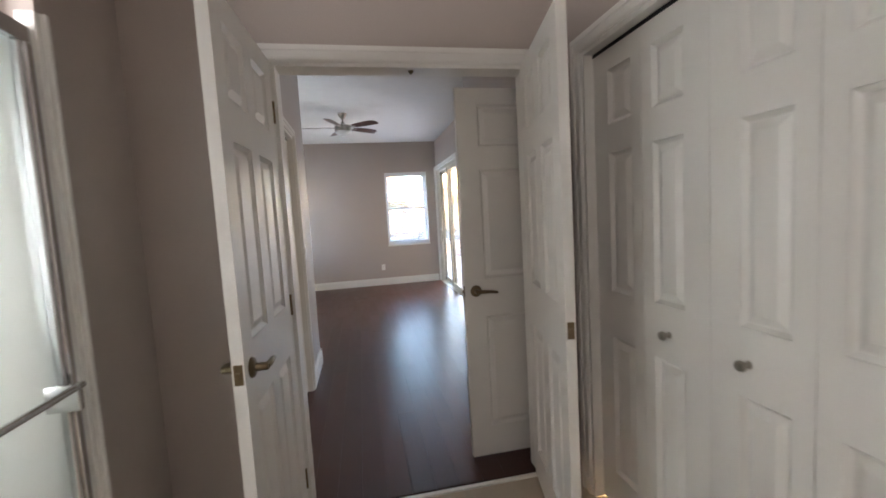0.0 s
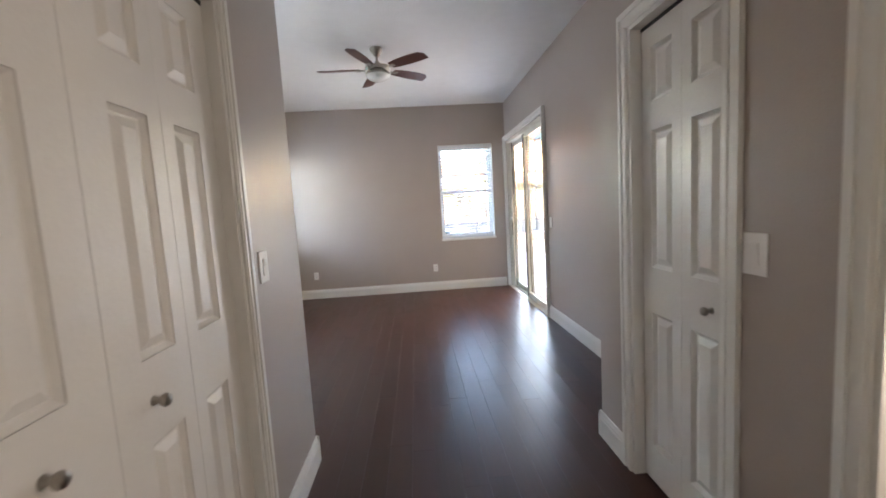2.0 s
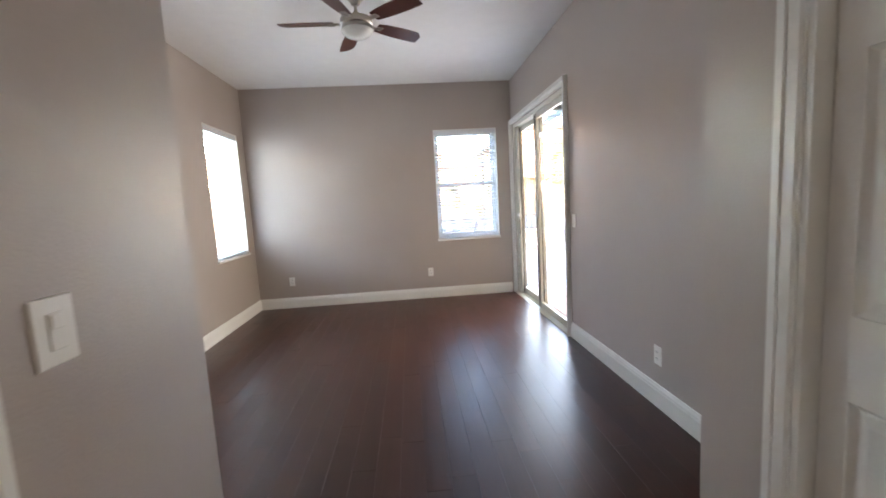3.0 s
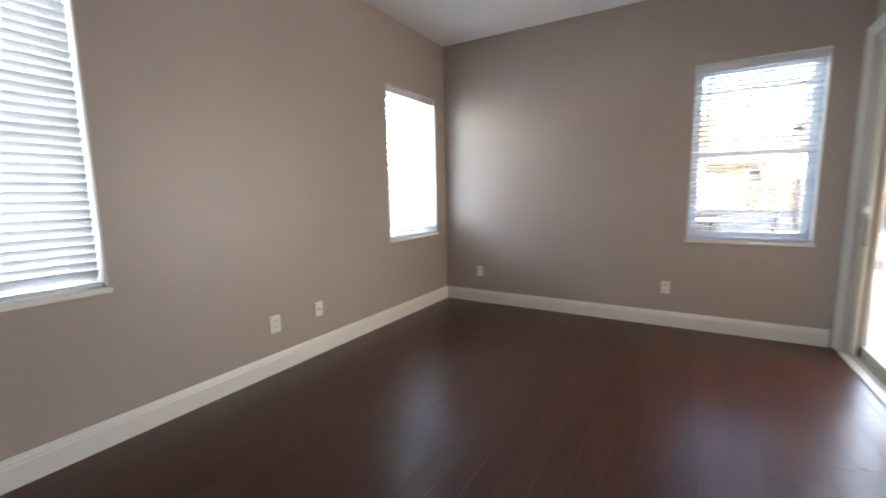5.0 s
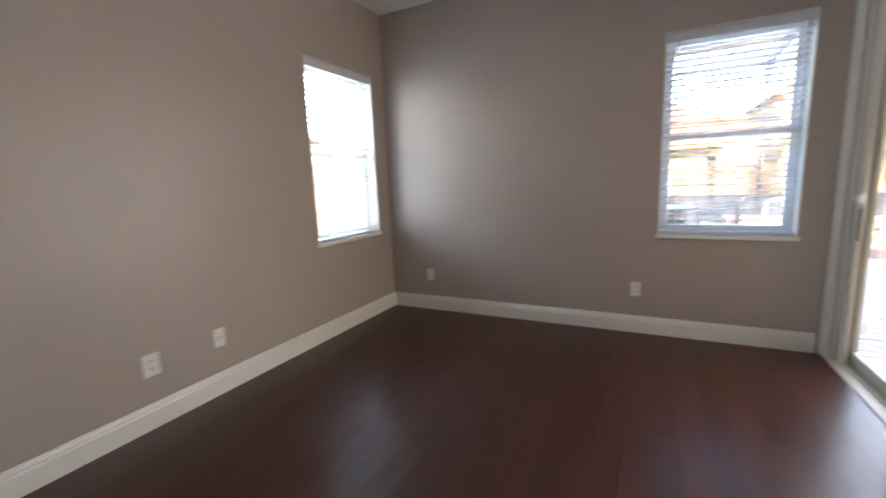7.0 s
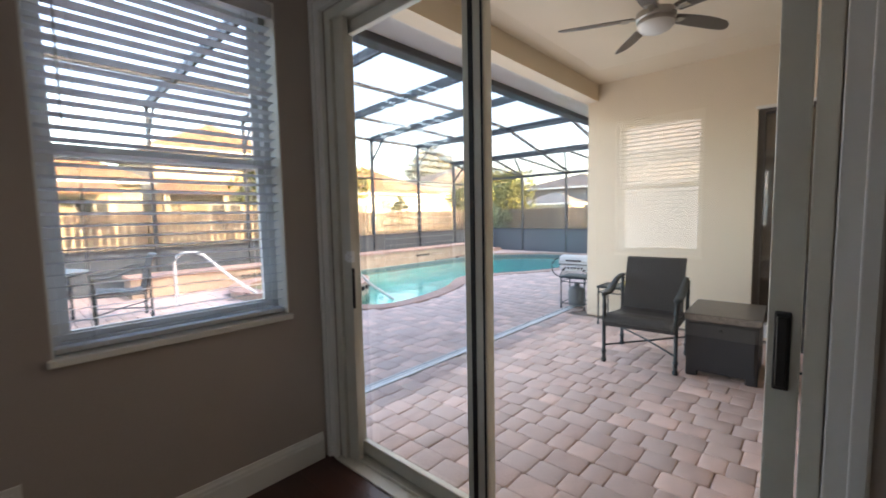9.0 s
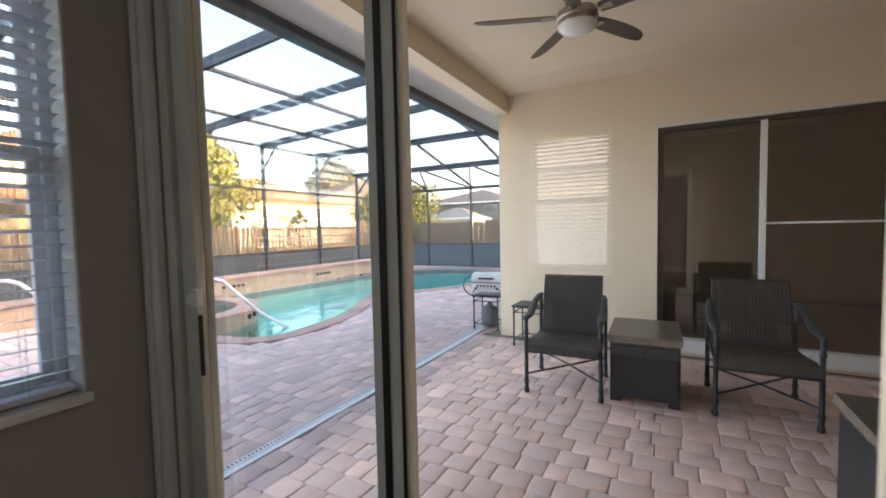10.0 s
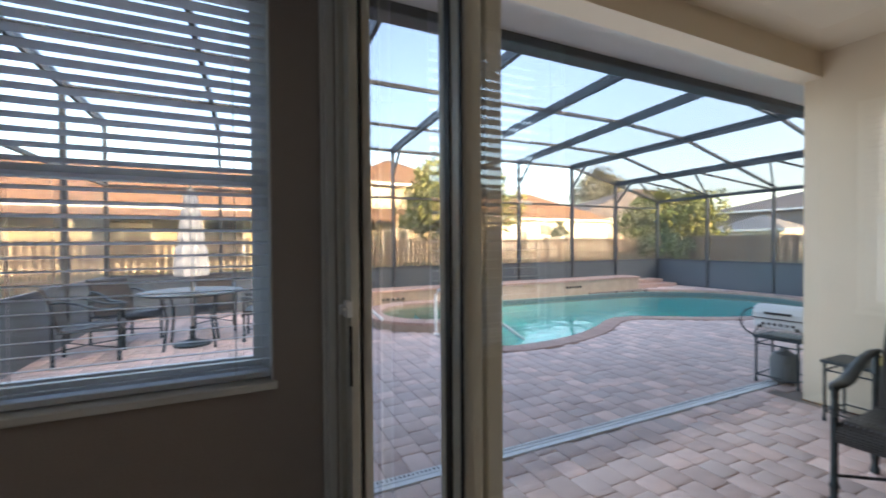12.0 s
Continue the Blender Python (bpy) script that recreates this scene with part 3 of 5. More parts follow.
# ---- windows and blinds ----
def window(name, m, w=0.85, h=WT - WB):
    """A single-hung window; local x along the wall, y outwards from the wall face, z from the sill."""
    win = tagged(new(name), "white single-hung window with marble sill", "window", kind="structure")
    win.matrix_basis = m
    part("reveal", boxes((0, 0.006, 0.0, 0.13, 0, h), (w - 0.006, w, 0.0, 0.13, 0, h), (0.006, w - 0.006, 0.0, 0.13, h - 0.006, h)), trim_paint, win)
    part("window_sill", boxes((-0.012, w + 0.012, -0.022, 0.13, -0.024, 0.004), bevel=0.005), trim_paint, win, "white marble sill")
    f = 0.035
    part("window_frame", boxes((0.006, f, 0.10, 0.17, 0.004, h - 0.006), (w - f, w - 0.006, 0.10, 0.17, 0.004, h - 0.006), (f, w - f, 0.10, 0.17, 0.004, f), (f, w - f, 0.10, 0.17, h - f, h - 0.006), bevel=0.003), vinyl, win)
    mid = h / 2
    for k, (z0, z1, y) in enumerate(((f, mid + 0.02, 0.115), (mid - 0.02, h - f, 0.145))):
        sash = part("sash", boxes((f, f + 0.03, y, y + 0.025, z0, z1), (w - f - 0.03, w - f, y, y + 0.025, z0, z1), (f + 0.03, w - f - 0.03, y, y + 0.025, z0, z0 + 0.035), (f + 0.03, w - f - 0.03, y, y + 0.025, z1 - 0.035, z1), bevel=0.002), vinyl, win)
        pane = part("pane", quad([(f + 0.03, y + 0.012, z0 + 0.035), (w - f - 0.03, y + 0.012, z0 + 0.035), (w - f - 0.03, y + 0.012, z1 - 0.035), (f + 0.03, y + 0.012, z1 - 0.035)]), pane_glass, sash)
        pane.visible_shadow = False


def blind(label, m, tilt, w=0.85, h=WT - WB, wand=True):
    bl = thing("window_blind", label, "window blind", m, "window blinds of the bedroom")
    part("headrail", boxes((0.010, w - 0.010, 0.018, 0.075, h - 0.052, h - 0.008), (0.008, w - 0.008, 0.012, 0.019, h - 0.068, h - 0.008), bevel=0.003), slat_white, bl)
    part("bottom_rail", boxes((0.012, w - 0.012, 0.022, 0.072, 0.012, 0.032), bevel=0.004), slat_white, bl)
    pitch, n = 0.0425, int((h - 0.12) / 0.0425)
    bm = bmesh.new()
    prof = [(-0.025, -0.0010), (-0.012, 0.0003), (0.0, 0.0007), (0.012, 0.0003), (0.025, -0.0010)]
    a = [bm.verts.new((0.013, y, z)) for y, z in prof] + [bm.verts.new((0.013, y, z + 0.0018)) for y, z in prof[::-1]]
    b = [bm.verts.new((w - 0.013, v.co.y, v.co.z)) for v in a]
    q = len(a)
    for k in range(q):
        bm.faces.new((a[k], a[(k + 1) % q], b[(k + 1) % q], b[k]))
    bm.faces.new(a), bm.faces.new(b[::-1])
    first = part("slat", bm, slat_white, bl)
    for k in range(n):
        ob = first if k == 0 else new("slat", first.data)
        ob.parent = bl
        ob.matrix_basis = pose(0, 0.047, 0.052 + k * pitch + pitch * 0.5, tilt + random.uniform(-1.2, 1.2), 0, random.uniform(-0.12, 0.12))
    for x in (0.12, w - 0.12):
        for y in (0.021, 0.073):
            bm = bmesh.new()
            tube(bm, [(x, y, 0.03), (x, y, h - 0.05)], 0.0011, 5)
            part("ladder_cord", bm, cord_mat, bl)
    if wand:
        bm = bmesh.new()
        tube(bm, [(0.085, 0.006, h - 0.06), (0.082, 0.004, h - 0.66)], 0.0035, 7)
        part("tilt_wand", bm, material("grey_wand", (0.35, 0.36, 0.37), 0.3), bl, "grey tilt wand")
    return bl


WIN_N = pose(FARW[0], YF, WB)
WIN_W1 = pose(XL, LW1[0], WB, 0, 0, 90)
WIN_W2 = pose(XL, LW2[0], WB, 0, 0, 90)
window("window_1", WIN_N)
window("window_2", WIN_W1)
window("window_3", WIN_W2)
blind("white slatted blind with open slats over the pool window", WIN_N, -9)
blind("white slatted blind lowered with slats half tilted", WIN_W1, -60)
blind("white slatted blind in the corner window", WIN_W2, -6, wand=False)

# ---- sliding door ----
slider = tagged(new("door_1"), "closed two-panel sliding glass door with almond aluminium frame", "sliding door", kind="structure")
part("door_casing", boxes((XR - 0.026, XR, 7.345, SL0, 0, SLT + 0.07), (XR - 0.026, XR, SL1, YF, 0, SLT + 0.07), (XR - 0.026, XR, SL0, SL1, SLT, SLT + 0.07),
     (XR - 0.040, XR - 0.026, 7.350, 7.378, 0, SLT + 0.066), (XR - 0.040, XR - 0.026, SL1 + 0.038, YF - 0.004, 0, SLT + 0.066), (XR - 0.040, XR - 0.026, 7.378, SL1 + 0.038, SLT + 0.040, SLT + 0.066), bevel=0.003), trim_paint, slider, "white moulded casing")
x0 = XR + 0.005
part("jamb", boxes((x0, x0 + 0.105, SL1 - 0.05, SL1 - 0.002, 0, SLT), (x0 + 0.02, x0 + 0.05, SL1 - 0.13, SL1 - 0.05, 0.0, SLT - 0.05), bevel=0.003), frame_metal, slider)
part("jamb", boxes((x0, x0 + 0.108, SL0 + 0.002, SL0 + 0.04, 0, SLT), bevel=0.003), frame_metal, slider)
part("seal", boxes((x0 + 0.050, x0 + 0.065, SL1 - 0.105, SL1 - 0.05, 0.03, SLT - 0.05)), black_rubber, slider, "black seal")
part("head", boxes((x0, x0 + 0.108, SL0 + 0.04, SL1 - 0.05, SLT - 0.05, SLT - 0.002), bevel=0.003), frame_metal, slider)
part("track", boxes((x0 - 0.035, x0 + 0.13, SL0 + 0.002, SL1 - 0.002, LZ, 0.008), (x0 + 0.03, x0 + 0.036, SL0 + 0.04, SL1 - 0.05, 0.008, 0.022), (x0 + 0.085, x0 + 0.091, SL0 + 0.04, SL1 - 0.05, 0.008, 0.022), (x0 + 0.115, x0 + 0.123, SL0 + 0.04, SL1 - 0.05, 0.008, 0.03)), frame_metal, slider, "aluminium floor track")


def slide_panel(px, y0, y1, wide0, wide1):
    p = part("sliding_panel", boxes((px, px + 0.032, y0, y0 + wide0, 0.022, SLT - 0.05), (px, px + 0.032, y1 - wide1, y1, 0.022, SLT - 0.05), (px, px + 0.032, y0 + wide0, y1 - wide1, 0.022, 0.09), (px, px + 0.032, y0 + wide0, y1 - wide1, SLT - 0.11, SLT - 0.05), bevel=0.003), frame_metal, slider)
    g = part("door_glass", quad([(px + 0.015, y0 + wide0, 0.09), (px + 0.015, y1 - wide1, 0.09), (px + 0.015, y1 - wide1, SLT - 0.11), (px + 0.015, y0 + wide0, SLT - 0.11)]), slider_glass, p)
    g.visible_shadow = False
    return p


slide_panel(x0 + 0.075, 8.35, 9.223, 0.075, 0.034)
pb = slide_panel(x0 + 0.018, SL0 + 0.045, 8.417, 0.060, 0.095)
part("gasket", boxes((x0 + 0.051, x0 + 0.074, 8.365, 8.385, 0.03, SLT - 0.06), (x0 + 0.0150, x0 + 0.0178, 8.368, 8.388, 0.03, SLT - 0.06), (x0 + 0.0150, x0 + 0.0178, 8.326, 8.334, 0.03, SLT - 0.06)), black_rubber, pb, "black weather strip")
part("pull_handle", boxes((x0 + 0.006, x0 + 0.018, SL0 + 0.062, SL0 + 0.092, 0.86, 1.04), (x0 - 0.004, x0 + 0.006, SL0 + 0.067, SL0 + 0.087, 0.87, 1.03), bevel=0.003), black_rubber, pb, "black pull handle")
part("lock_catch", boxes((x0 - 0.002, x0 + 0.02, SL1 - 0.160, SL1 - 0.120, 1.05, 1.105), (x0 - 0.020, x0 - 0.002, SL1 - 0.152, SL1 - 0.130, 1.062, 1.093), (x0 - 0.012, x0 + 0.004, SL1 - 0.176, SL1 - 0.150, 1.072, 1.083), bevel=0.003), vinyl, slider, "white metal lock catch")
part("lock_slot", boxes((x0 + 0.012, x0 + 0.0195, SL1 - 0.155, SL1 - 0.140, 0.82, 1.02)), black_rubber, slider, "black slot")


# ---- outlets and switches ----
def plate(name, label, m, w=0.072, h=0.116, kind="outlet", gangs=1):
    """Local x along the wall, y out of the wall towards -y."""
    p = thing(name, label, "outlet" if kind != "switch" else "light switch", m)
    part("cover_plate", boxes((-w / 2, w / 2, -0.006, 0.0, -h / 2, h / 2), bevel=0.0025), plastic_white, p)
    for g in range(gangs):
        cx = (g - (gangs - 1) / 2) * 0.046
        if kind == "switch":
            part("rocker", boxes((cx - 0.016, cx + 0.016, -0.0095, -0.0055, -0.033, 0.033), (cx - 0.012, cx + 0.012, -0.012, -0.0090, 0.004, 0.03), bevel=0.0015), plastic_white, p)
        elif kind == "coax":
            bm = bmesh.new()
            lathe(bm, ((0.007, 0.0), (0.007, 0.004), (0.0045, 0.005), (0.0045, 0.012)), sides=12, m=Matrix.Translation((cx, -0.0055, 0)) @ Euler((radians(90), 0, 0)).to_matrix().to_4x4())
            part("coax_socket", bm, nickel, p, smooth=True)
        else:
            for z in (-0.021, 0.021):
                part("receptacle", boxes((cx - 0.016, cx + 0.016, -0.0085, -0.0055, z - 0.014, z + 0.014), bevel=0.003), plastic_white, p)
                part("slot", boxes((cx - 0.008, cx - 0.005, -0.0092, -0.0084, z - 0.003, z + 0.007), (cx + 0.005, cx + 0.008, -0.0092, -0.0084, z - 0.003, z + 0.007)), black_rubber, p)
    return p


plate("wall_outlet", "white double outlet low on the greige wall", pose(1.853, YF, 0.362))
plate("wall_outlet", "white outlet near the room corner", pose(-0.02, YF, 0.357))
plate("wall_outlet", "white outlet plate below the blind-covered window wall", pose(XL, 6.947, 0.351, 0, 0, 90), 0.085, 0.125)
plate("cable_outlet", "white coax plate beside an outlet", pose(XL, 7.347, 0.361, 0, 0, 90), 0.072, 0.116, "coax")
plate("wall_outlet", "white outlet low on the back wall", pose(0.33, YB, 0.38, 0, 0, 180))
plate("wall_outlet", "white outlet low between closet and sliding door", pose(XR, 6.02, 0.32, 0, 0, -90))
plate("light_switch", "white triple rocker switch on the back wall", pose(0.825, YB, 1.075, 0, 0, 180), 0.162, 0.116, "switch", 3)
plate("light_switch", "white rocker switch beside the sliding door", pose(XR, 7.255, 1.08, 0, 0, -90), 0.072, 0.116, "switch")
plate("light_switch", "white rocker switch beside the long closet", pose(PX0, 4.50, 1.122, 0, 0, 90), 0.085, 0.122, "switch")
plate("light_switch", "white rocker switch beside the narrow closet", pose(PX1, 3.972, 1.126, 0, 0, -90), 0.085, 0.122, "switch")

# ---- ceiling vent and fan ----
vent = thing("ceiling_vent", "white slatted air vent in the ceiling", "vent", pose(1.15, 5.17, CE))
part("frame", boxes((-0.185, 0.185, -0.145, -0.12, -0.012, 0.0), (-0.185, 0.185, 0.12, 0.145, -0.012, 0.0), (-0.185, -0.16, -0.12, 0.12, -0.012, 0.0), (0.16, 0.185, -0.12, 0.12, -0.012, 0.0), bevel=0.003), trim_paint, vent)
part("backing", boxes((-0.16, 0.16, -0.12, 0.12, -0.003, -0.001)), material("vent_dark", (0.78, 0.78, 0.77), 0.8), vent, "dark duct")
for k in range(8):
    o = part("slat", boxes((-0.16, 0.16, -0.012, 0.012, -0.001, 0.001)), trim_paint, vent)
    o.matrix_basis = pose(0, -0.105 + k * 0.03, -0.009, 28)

mahogany = material("mahogany_blade", (0.075, 0.022, 0.014), 0.3, grain=0.3, scale=4, fine=30)
walnut_grey = material("grey_brown_blade", (0.085, 0.065, 0.052), 0.4, grain=0.25, scale=4)
opal = material("opal_glass", (0.78, 0.78, 0.74), 0.25, grain=0.02)


def ceiling_fan(label, m, blade_mat, radius, first, drop, shape, body):
    """Local z = 0 at the ceiling; drop: height of the blades below it."""
    fan = thing("ceiling_fan", label, "ceiling fan", m)
    bm = bmesh.new()
    lathe(bm, ((0.018, -0.075), (0.032, -0.068), (0.042, -0.045), (0.058, -0.030), (0.066, -0.012), (0.066, 0.0)))
    part("canopy", bm, body, fan, smooth=True)
    bm = bmesh.new()
    tube(bm, [(0, 0, -0.06), (0, 0, -drop + 0.05)], 0.013, 12)
    part("downrod", bm, body, fan, smooth=True)
    bm = bmesh.new()
    lathe(bm, ((0.022, -drop + 0.085), (0.03, -drop + 0.06), (0.08, -drop + 0.045), (0.122, -drop + 0.030), (0.125, -drop - 0.010), (0.115, -drop - 0.018), (0.118, -drop - 0.024), (0.118, -drop - 0.046), (0.10, -drop - 0.05))[::-1], sides=32)
    part("motor_housing", bm, body, fan, smooth=True)
    bm = bmesh.new()
    lathe(bm, ((0.012, -drop - 0.104), (0.055, -drop - 0.097), (0.092, -drop - 0.080), (0.112, -drop - 0.060), (0.117, -drop - 0.046)), sides=32)
    part("light_bowl", bm, opal, fan, "white opal glass bowl", smooth=True)
    for k in range(5):
        turn = pose(0, 0, 0, 0, 0, first + 72 * k)
        bm = bmesh.new()
        box(bm, 0.10, 0.185, -0.017, 0.017, -drop + 0.002, -drop + 0.008, bevel=0.002)
        box(bm, 0.165, 0.215, -0.034, 0.034, -drop + 0.002, -drop + 0.007, bevel=0.002)
        o = part("blade_iron", bm, body, fan)
        o.matrix_basis = turn
        bm = bmesh.new()
        up, dn = [], []
        for r, w0, w1 in shape:
            y = [w0, w1]
            for lst, dz in ((up, 0.0055), (dn, 0.0)):
                lst.append([bm.verts.new((r * radius, yy, dz)) for yy in y])
        for lst in (up, dn):
            for p, q in zip(lst, lst[1:]):
                bm.faces.new((p[0], p[1], q[1], q[0]))
        for j in (0, 1):
            for i in range(len(shape) - 1):
                bm.faces.new((up[i][j], up[i + 1][j], dn[i + 1][j], dn[i][j]))
        bm.faces.new((up[0][0], up[0][1], dn[0][1], dn[0][0])), bm.faces.new((up[-1][0], up[-1][1], dn[-1][1], dn[-1][0]))
        o = part("blade", bm, blade_mat, fan)
        o.matrix_basis = turn @ Matrix.Translation((0, 0, -drop + 0.007)) @ pose(0, 0, 0, -12)
    return fan


ceiling_fan("nickel ceiling fan with five mahogany blades", pose(1.315, 7.03, CE), mahogany, 0.57, 178, 0.205,
            ((0.30, -0.045, 0.045), (0.42, -0.058, 0.056), (0.60, -0.066, 0.064), (0.80, -0.066, 0.066), (0.93, -0.058, 0.064), (1.0, -0.02, 0.060)), nickel)
ceiling_fan("nickel patio ceiling fan with grey-brown blades", pose(5.0, 8.30, LCE), walnut_grey, 0.635, 40, 0.235,
            ((0.22, -0.045, 0.038), (0.35, -0.056, 0.044), (0.55, -0.062, 0.048), (0.75, -0.058, 0.050), (0.90, -0.042, 0.048), (0.97, -0.018, 0.042), (1.0, 0.012, 0.030)), nickel)

# ---- pool, deck and cage ----
POOL = [(5.48, 12.1), (6.5, 12.12), (7.3, 12.35), (7.8, 12.62), (8.3, 12.93), (8.8, 12.96), (9.4, 12.62), (10.0, 12.22), (10.8, 11.92), (12.0, 11.78), (13.2, 12.02), (13.95, 12.6), (14.2, 13.4), (13.95, 14.4), (13.2, 15.2), (12.3, 15.7), (9.0, 15.95), (6.2, 15.95), (5.6, 15.4), (5.4, 13.2)]
SPA, SPA_R = Vector((5.70, 14.45)), 1.2


def smooth_loop(pts, n=3):
    for _ in range(n):
        out = []
        for k in range(len(pts)):
            p, q = Vector(pts[k]), Vector(pts[(k + 1) % len(pts)])
            out += [p * 0.75 + q * 0.25, p * 0.25 + q * 0.75]
        pts = out
    return [Vector(p) for p in pts]


POOL_S = smooth_loop(POOL, 2)


def inside(px, py, poly):
    c = False
    for k in range(len(poly)):
        (x0, y0), (x1, y1) = poly[k - 1], poly[k]
        if (y0 > py) != (y1 > py) and px < (x1 - x0) * (py - y0) / (y1 - y0) + x0:
            c = not c
    return c


def offset_loop(pts, d):
    out = []
    for k in range(len(pts)):
        t = (pts[(k + 1) % len(pts)] - pts[k - 1]).normalized()
        out.append(pts[k] + Vector((t.y, -t.x)) * d)
    return out


POOL_OUT = offset_loop(POOL_S, 0.26)
POOL_MID = offset_loop(POOL_S, 0.14)

# base under the pavers, with the pool left open
bm = bmesh.new()
box(bm, XR + 0.13, LX, 3.0, 9.6, LZ - 0.12, LZ - 0.012)
step = 0.1
x = 0.48
while x < 14.65:
    y, run = 9.6, None
    while y < 16.85:
        hole = inside(x + 0.05, y + 0.05, POOL_MID) or (Vector((x + 0.05, y + 0.05)) - SPA).length < SPA_R - 0.1
        if not hole and run is None:
            run = y
        if (hole or y + step >= 16.85) and run is not None:
            box(bm, x, x + step, run, y, LZ - 0.12, LZ - 0.012)
            run = None
        y += step
    x += step
struct("pavement", bm, sand_joint, "dark sand bed between the pavers", "pavement")

plaster = material("turquoise_pool_plaster", (0.26, 0.70, 0.68), 0.6, grain=0.08, scale=1.5)
pool_wall = material("tan_stone_tile", (0.42, 0.325, 0.25), 0.7, grain=0.2, scale=6, bump=0.3, bump_scale=30)


def water_material():
    m = glass_material("pool_water", (0.44, 0.82, 0.81), 0.022)
    nt = m.node_tree
    n = nt.nodes.new("ShaderNodeTexNoise")
    n.inputs["Scale"].default_value, n.inputs["Detail"].default_value = 3.5, 3
    co = nt.nodes.new("ShaderNodeTexCoord")
    nt.links.new(co.outputs["Object"], n.inputs["Vector"])
    b = nt.nodes.new("ShaderNodeBump")
    b.inputs["Strength"].default_value, b.inputs["Distance"].default_value = 0.28, 0.05
    nt.links.new(n.outputs["Fac"], b.inputs["Height"])
    for node in nt.nodes:
        if node.type in ("BSDF_GLOSSY", "LAYER_WEIGHT"):
            nt.links.new(b.outputs["Normal"], node.inputs["Normal"])
    return m


water = water_material()
pool = thing("swimming_pool", "freeform turquoise swimming pool with pink coping", "pool")
bm = bmesh.new()
top = [bm.verts.new((p.x, p.y, LZ - 0.04)) for p in POOL_S]
bot = [bm.verts.new((p.x, p.y, -1.35)) for p in POOL_S]
for k in range(len(top)):
    bm.faces.new((top[k - 1], top[k], bot[k], bot[k - 1]))
bm.faces.new(bot)
part("basin", bm, plaster, pool)
bm = bmesh.new()
bm.faces.new([bm.verts.new((p.x, p.y, -0.13)) for p in POOL_S])
w = part("water", bm, water, pool, "clear turquoise water")
bm = bmesh.new()
inner = offset_loop(POOL_S, -0.012)
top = [bm.verts.new((p.x, p.y, LZ - 0.045)) for p in inner]
bot = [bm.verts.new((p.x, p.y, -0.22)) for p in inner]
for k in range(len(top)):
    bm.faces.new((top[k - 1], top[k], bot[k], bot[k - 1]))
part("waterline_tile", bm, material("grey_teal_tile", (0.13, 0.19, 0.19), 0.3, grain=0.25, scale=14), pool, "grey teal waterline tiles")
w.visible_shadow = False
n = len(POOL_S)
for k in range(0, n, 1):
    a0, a1 = POOL_S[k], POOL_S[(k + 1) % n]
    if (a1 - a0).length > 1.2 or (a0.y > 15.0 and a0.x < 12.8) or (a0.x < 5.65 and a0.y > 13.0):
        continue
    b0, b1 = POOL_OUT[k], POOL_OUT[(k + 1) % n]
    g = 0.012
    c0, c1, d0, d1 = a0.lerp(a1, g), a1.lerp(a0, g), b0.lerp(b1, g), b1.lerp(b0, g)
    bm = bmesh.new()
    hi = [bm.verts.new((p.x, p.y, LZ + 0.012)) for p in (c0, c1, d1, d0)]
    lo = [bm.verts.new((p.x, p.y, LZ - 0.06)) for p in (c0, c1, d1, d0)]
    bm.faces.new(hi)
    for q in range(4):
        bm.faces.new((hi[q], hi[(q + 1) % 4], lo[(q + 1) % 4], lo[q]))
    part("coping_stone", bm, coping_stone, pool)

spa = thing("spa", "round raised spa with tan tile and three spouts", "spa", pose(SPA.x, SPA.y, 0))
bm = bmesh.new()
N = 48
rings = []
for r, z in ((SPA_R, -0.6), (SPA_R, 0.065), (SPA_R - 0.02, 0.065), (SPA_R - 0.26, 0.065), (SPA_R - 0.26, -0.8)):
    rings.append([bm.verts.new((r * math.cos(2 * math.pi * k / N), r * math.sin(2 * math.pi * k / N), z)) for k in range(N)])
for r0, r1 in zip(rings, rings[1:]):
    for k in range(N):
        bm.faces.new((r0[k - 1], r0[k], r1[k], r1[k - 1]))
part("spa_wall", bm, pool_wall, spa)
for k in range(24):
    bm = bmesh.new()
    vs = []
    for z in (0.067, 0.11):
        for r, da in ((SPA_R + 0.03, 0.02), (SPA_R + 0.03, 0.98), (SPA_R - 0.29, 0.98), (SPA_R - 0.29, 0.02)):
            t = 2 * math.pi * (k + da) / 24
            vs.append(bm.verts.new((r * math.cos(t), r * math.sin(t), z)))
    bm.faces.new(vs[:4][::-1]), bm.faces.new(vs[4:])
    for q in range(4):
        bm.faces.new((vs[q], vs[(q + 1) % 4], vs[4 + (q + 1) % 4], vs[4 + q]))
    part("rim_stone", bm, coping_stone, spa)
bm = bmesh.new()
lathe(bm, ((SPA_R - 0.27, -0.82), (SPA_R - 0.27, -0.8)), sides=40)
part("spa_floor", bm, plaster, spa)
bm = bmesh.new()
bm.faces.new([bm.verts.new(((SPA_R - 0.26) * math.cos(2 * math.pi * k / 40), (SPA_R - 0.26) * math.sin(2 * math.pi * k / 40), 0.01)) for k in range(40)])
w = part("spa_water", bm, water, spa, "clear turquoise water")
w.visible_shadow = False
for a in (-62, -53, -44):
    t = radians(a)
    bm = bmesh.new()
    tube(bm, [((SPA_R - 0.01) * math.cos(t), (SPA_R - 0.01) * math.sin(t), 0.0), ((SPA_R + 0.03) * math.cos(t), (SPA_R + 0.03) * math.sin(t), 0.0)], 0.038, 12)
    part("spout", bm, black_rubber, spa, "dark spout")

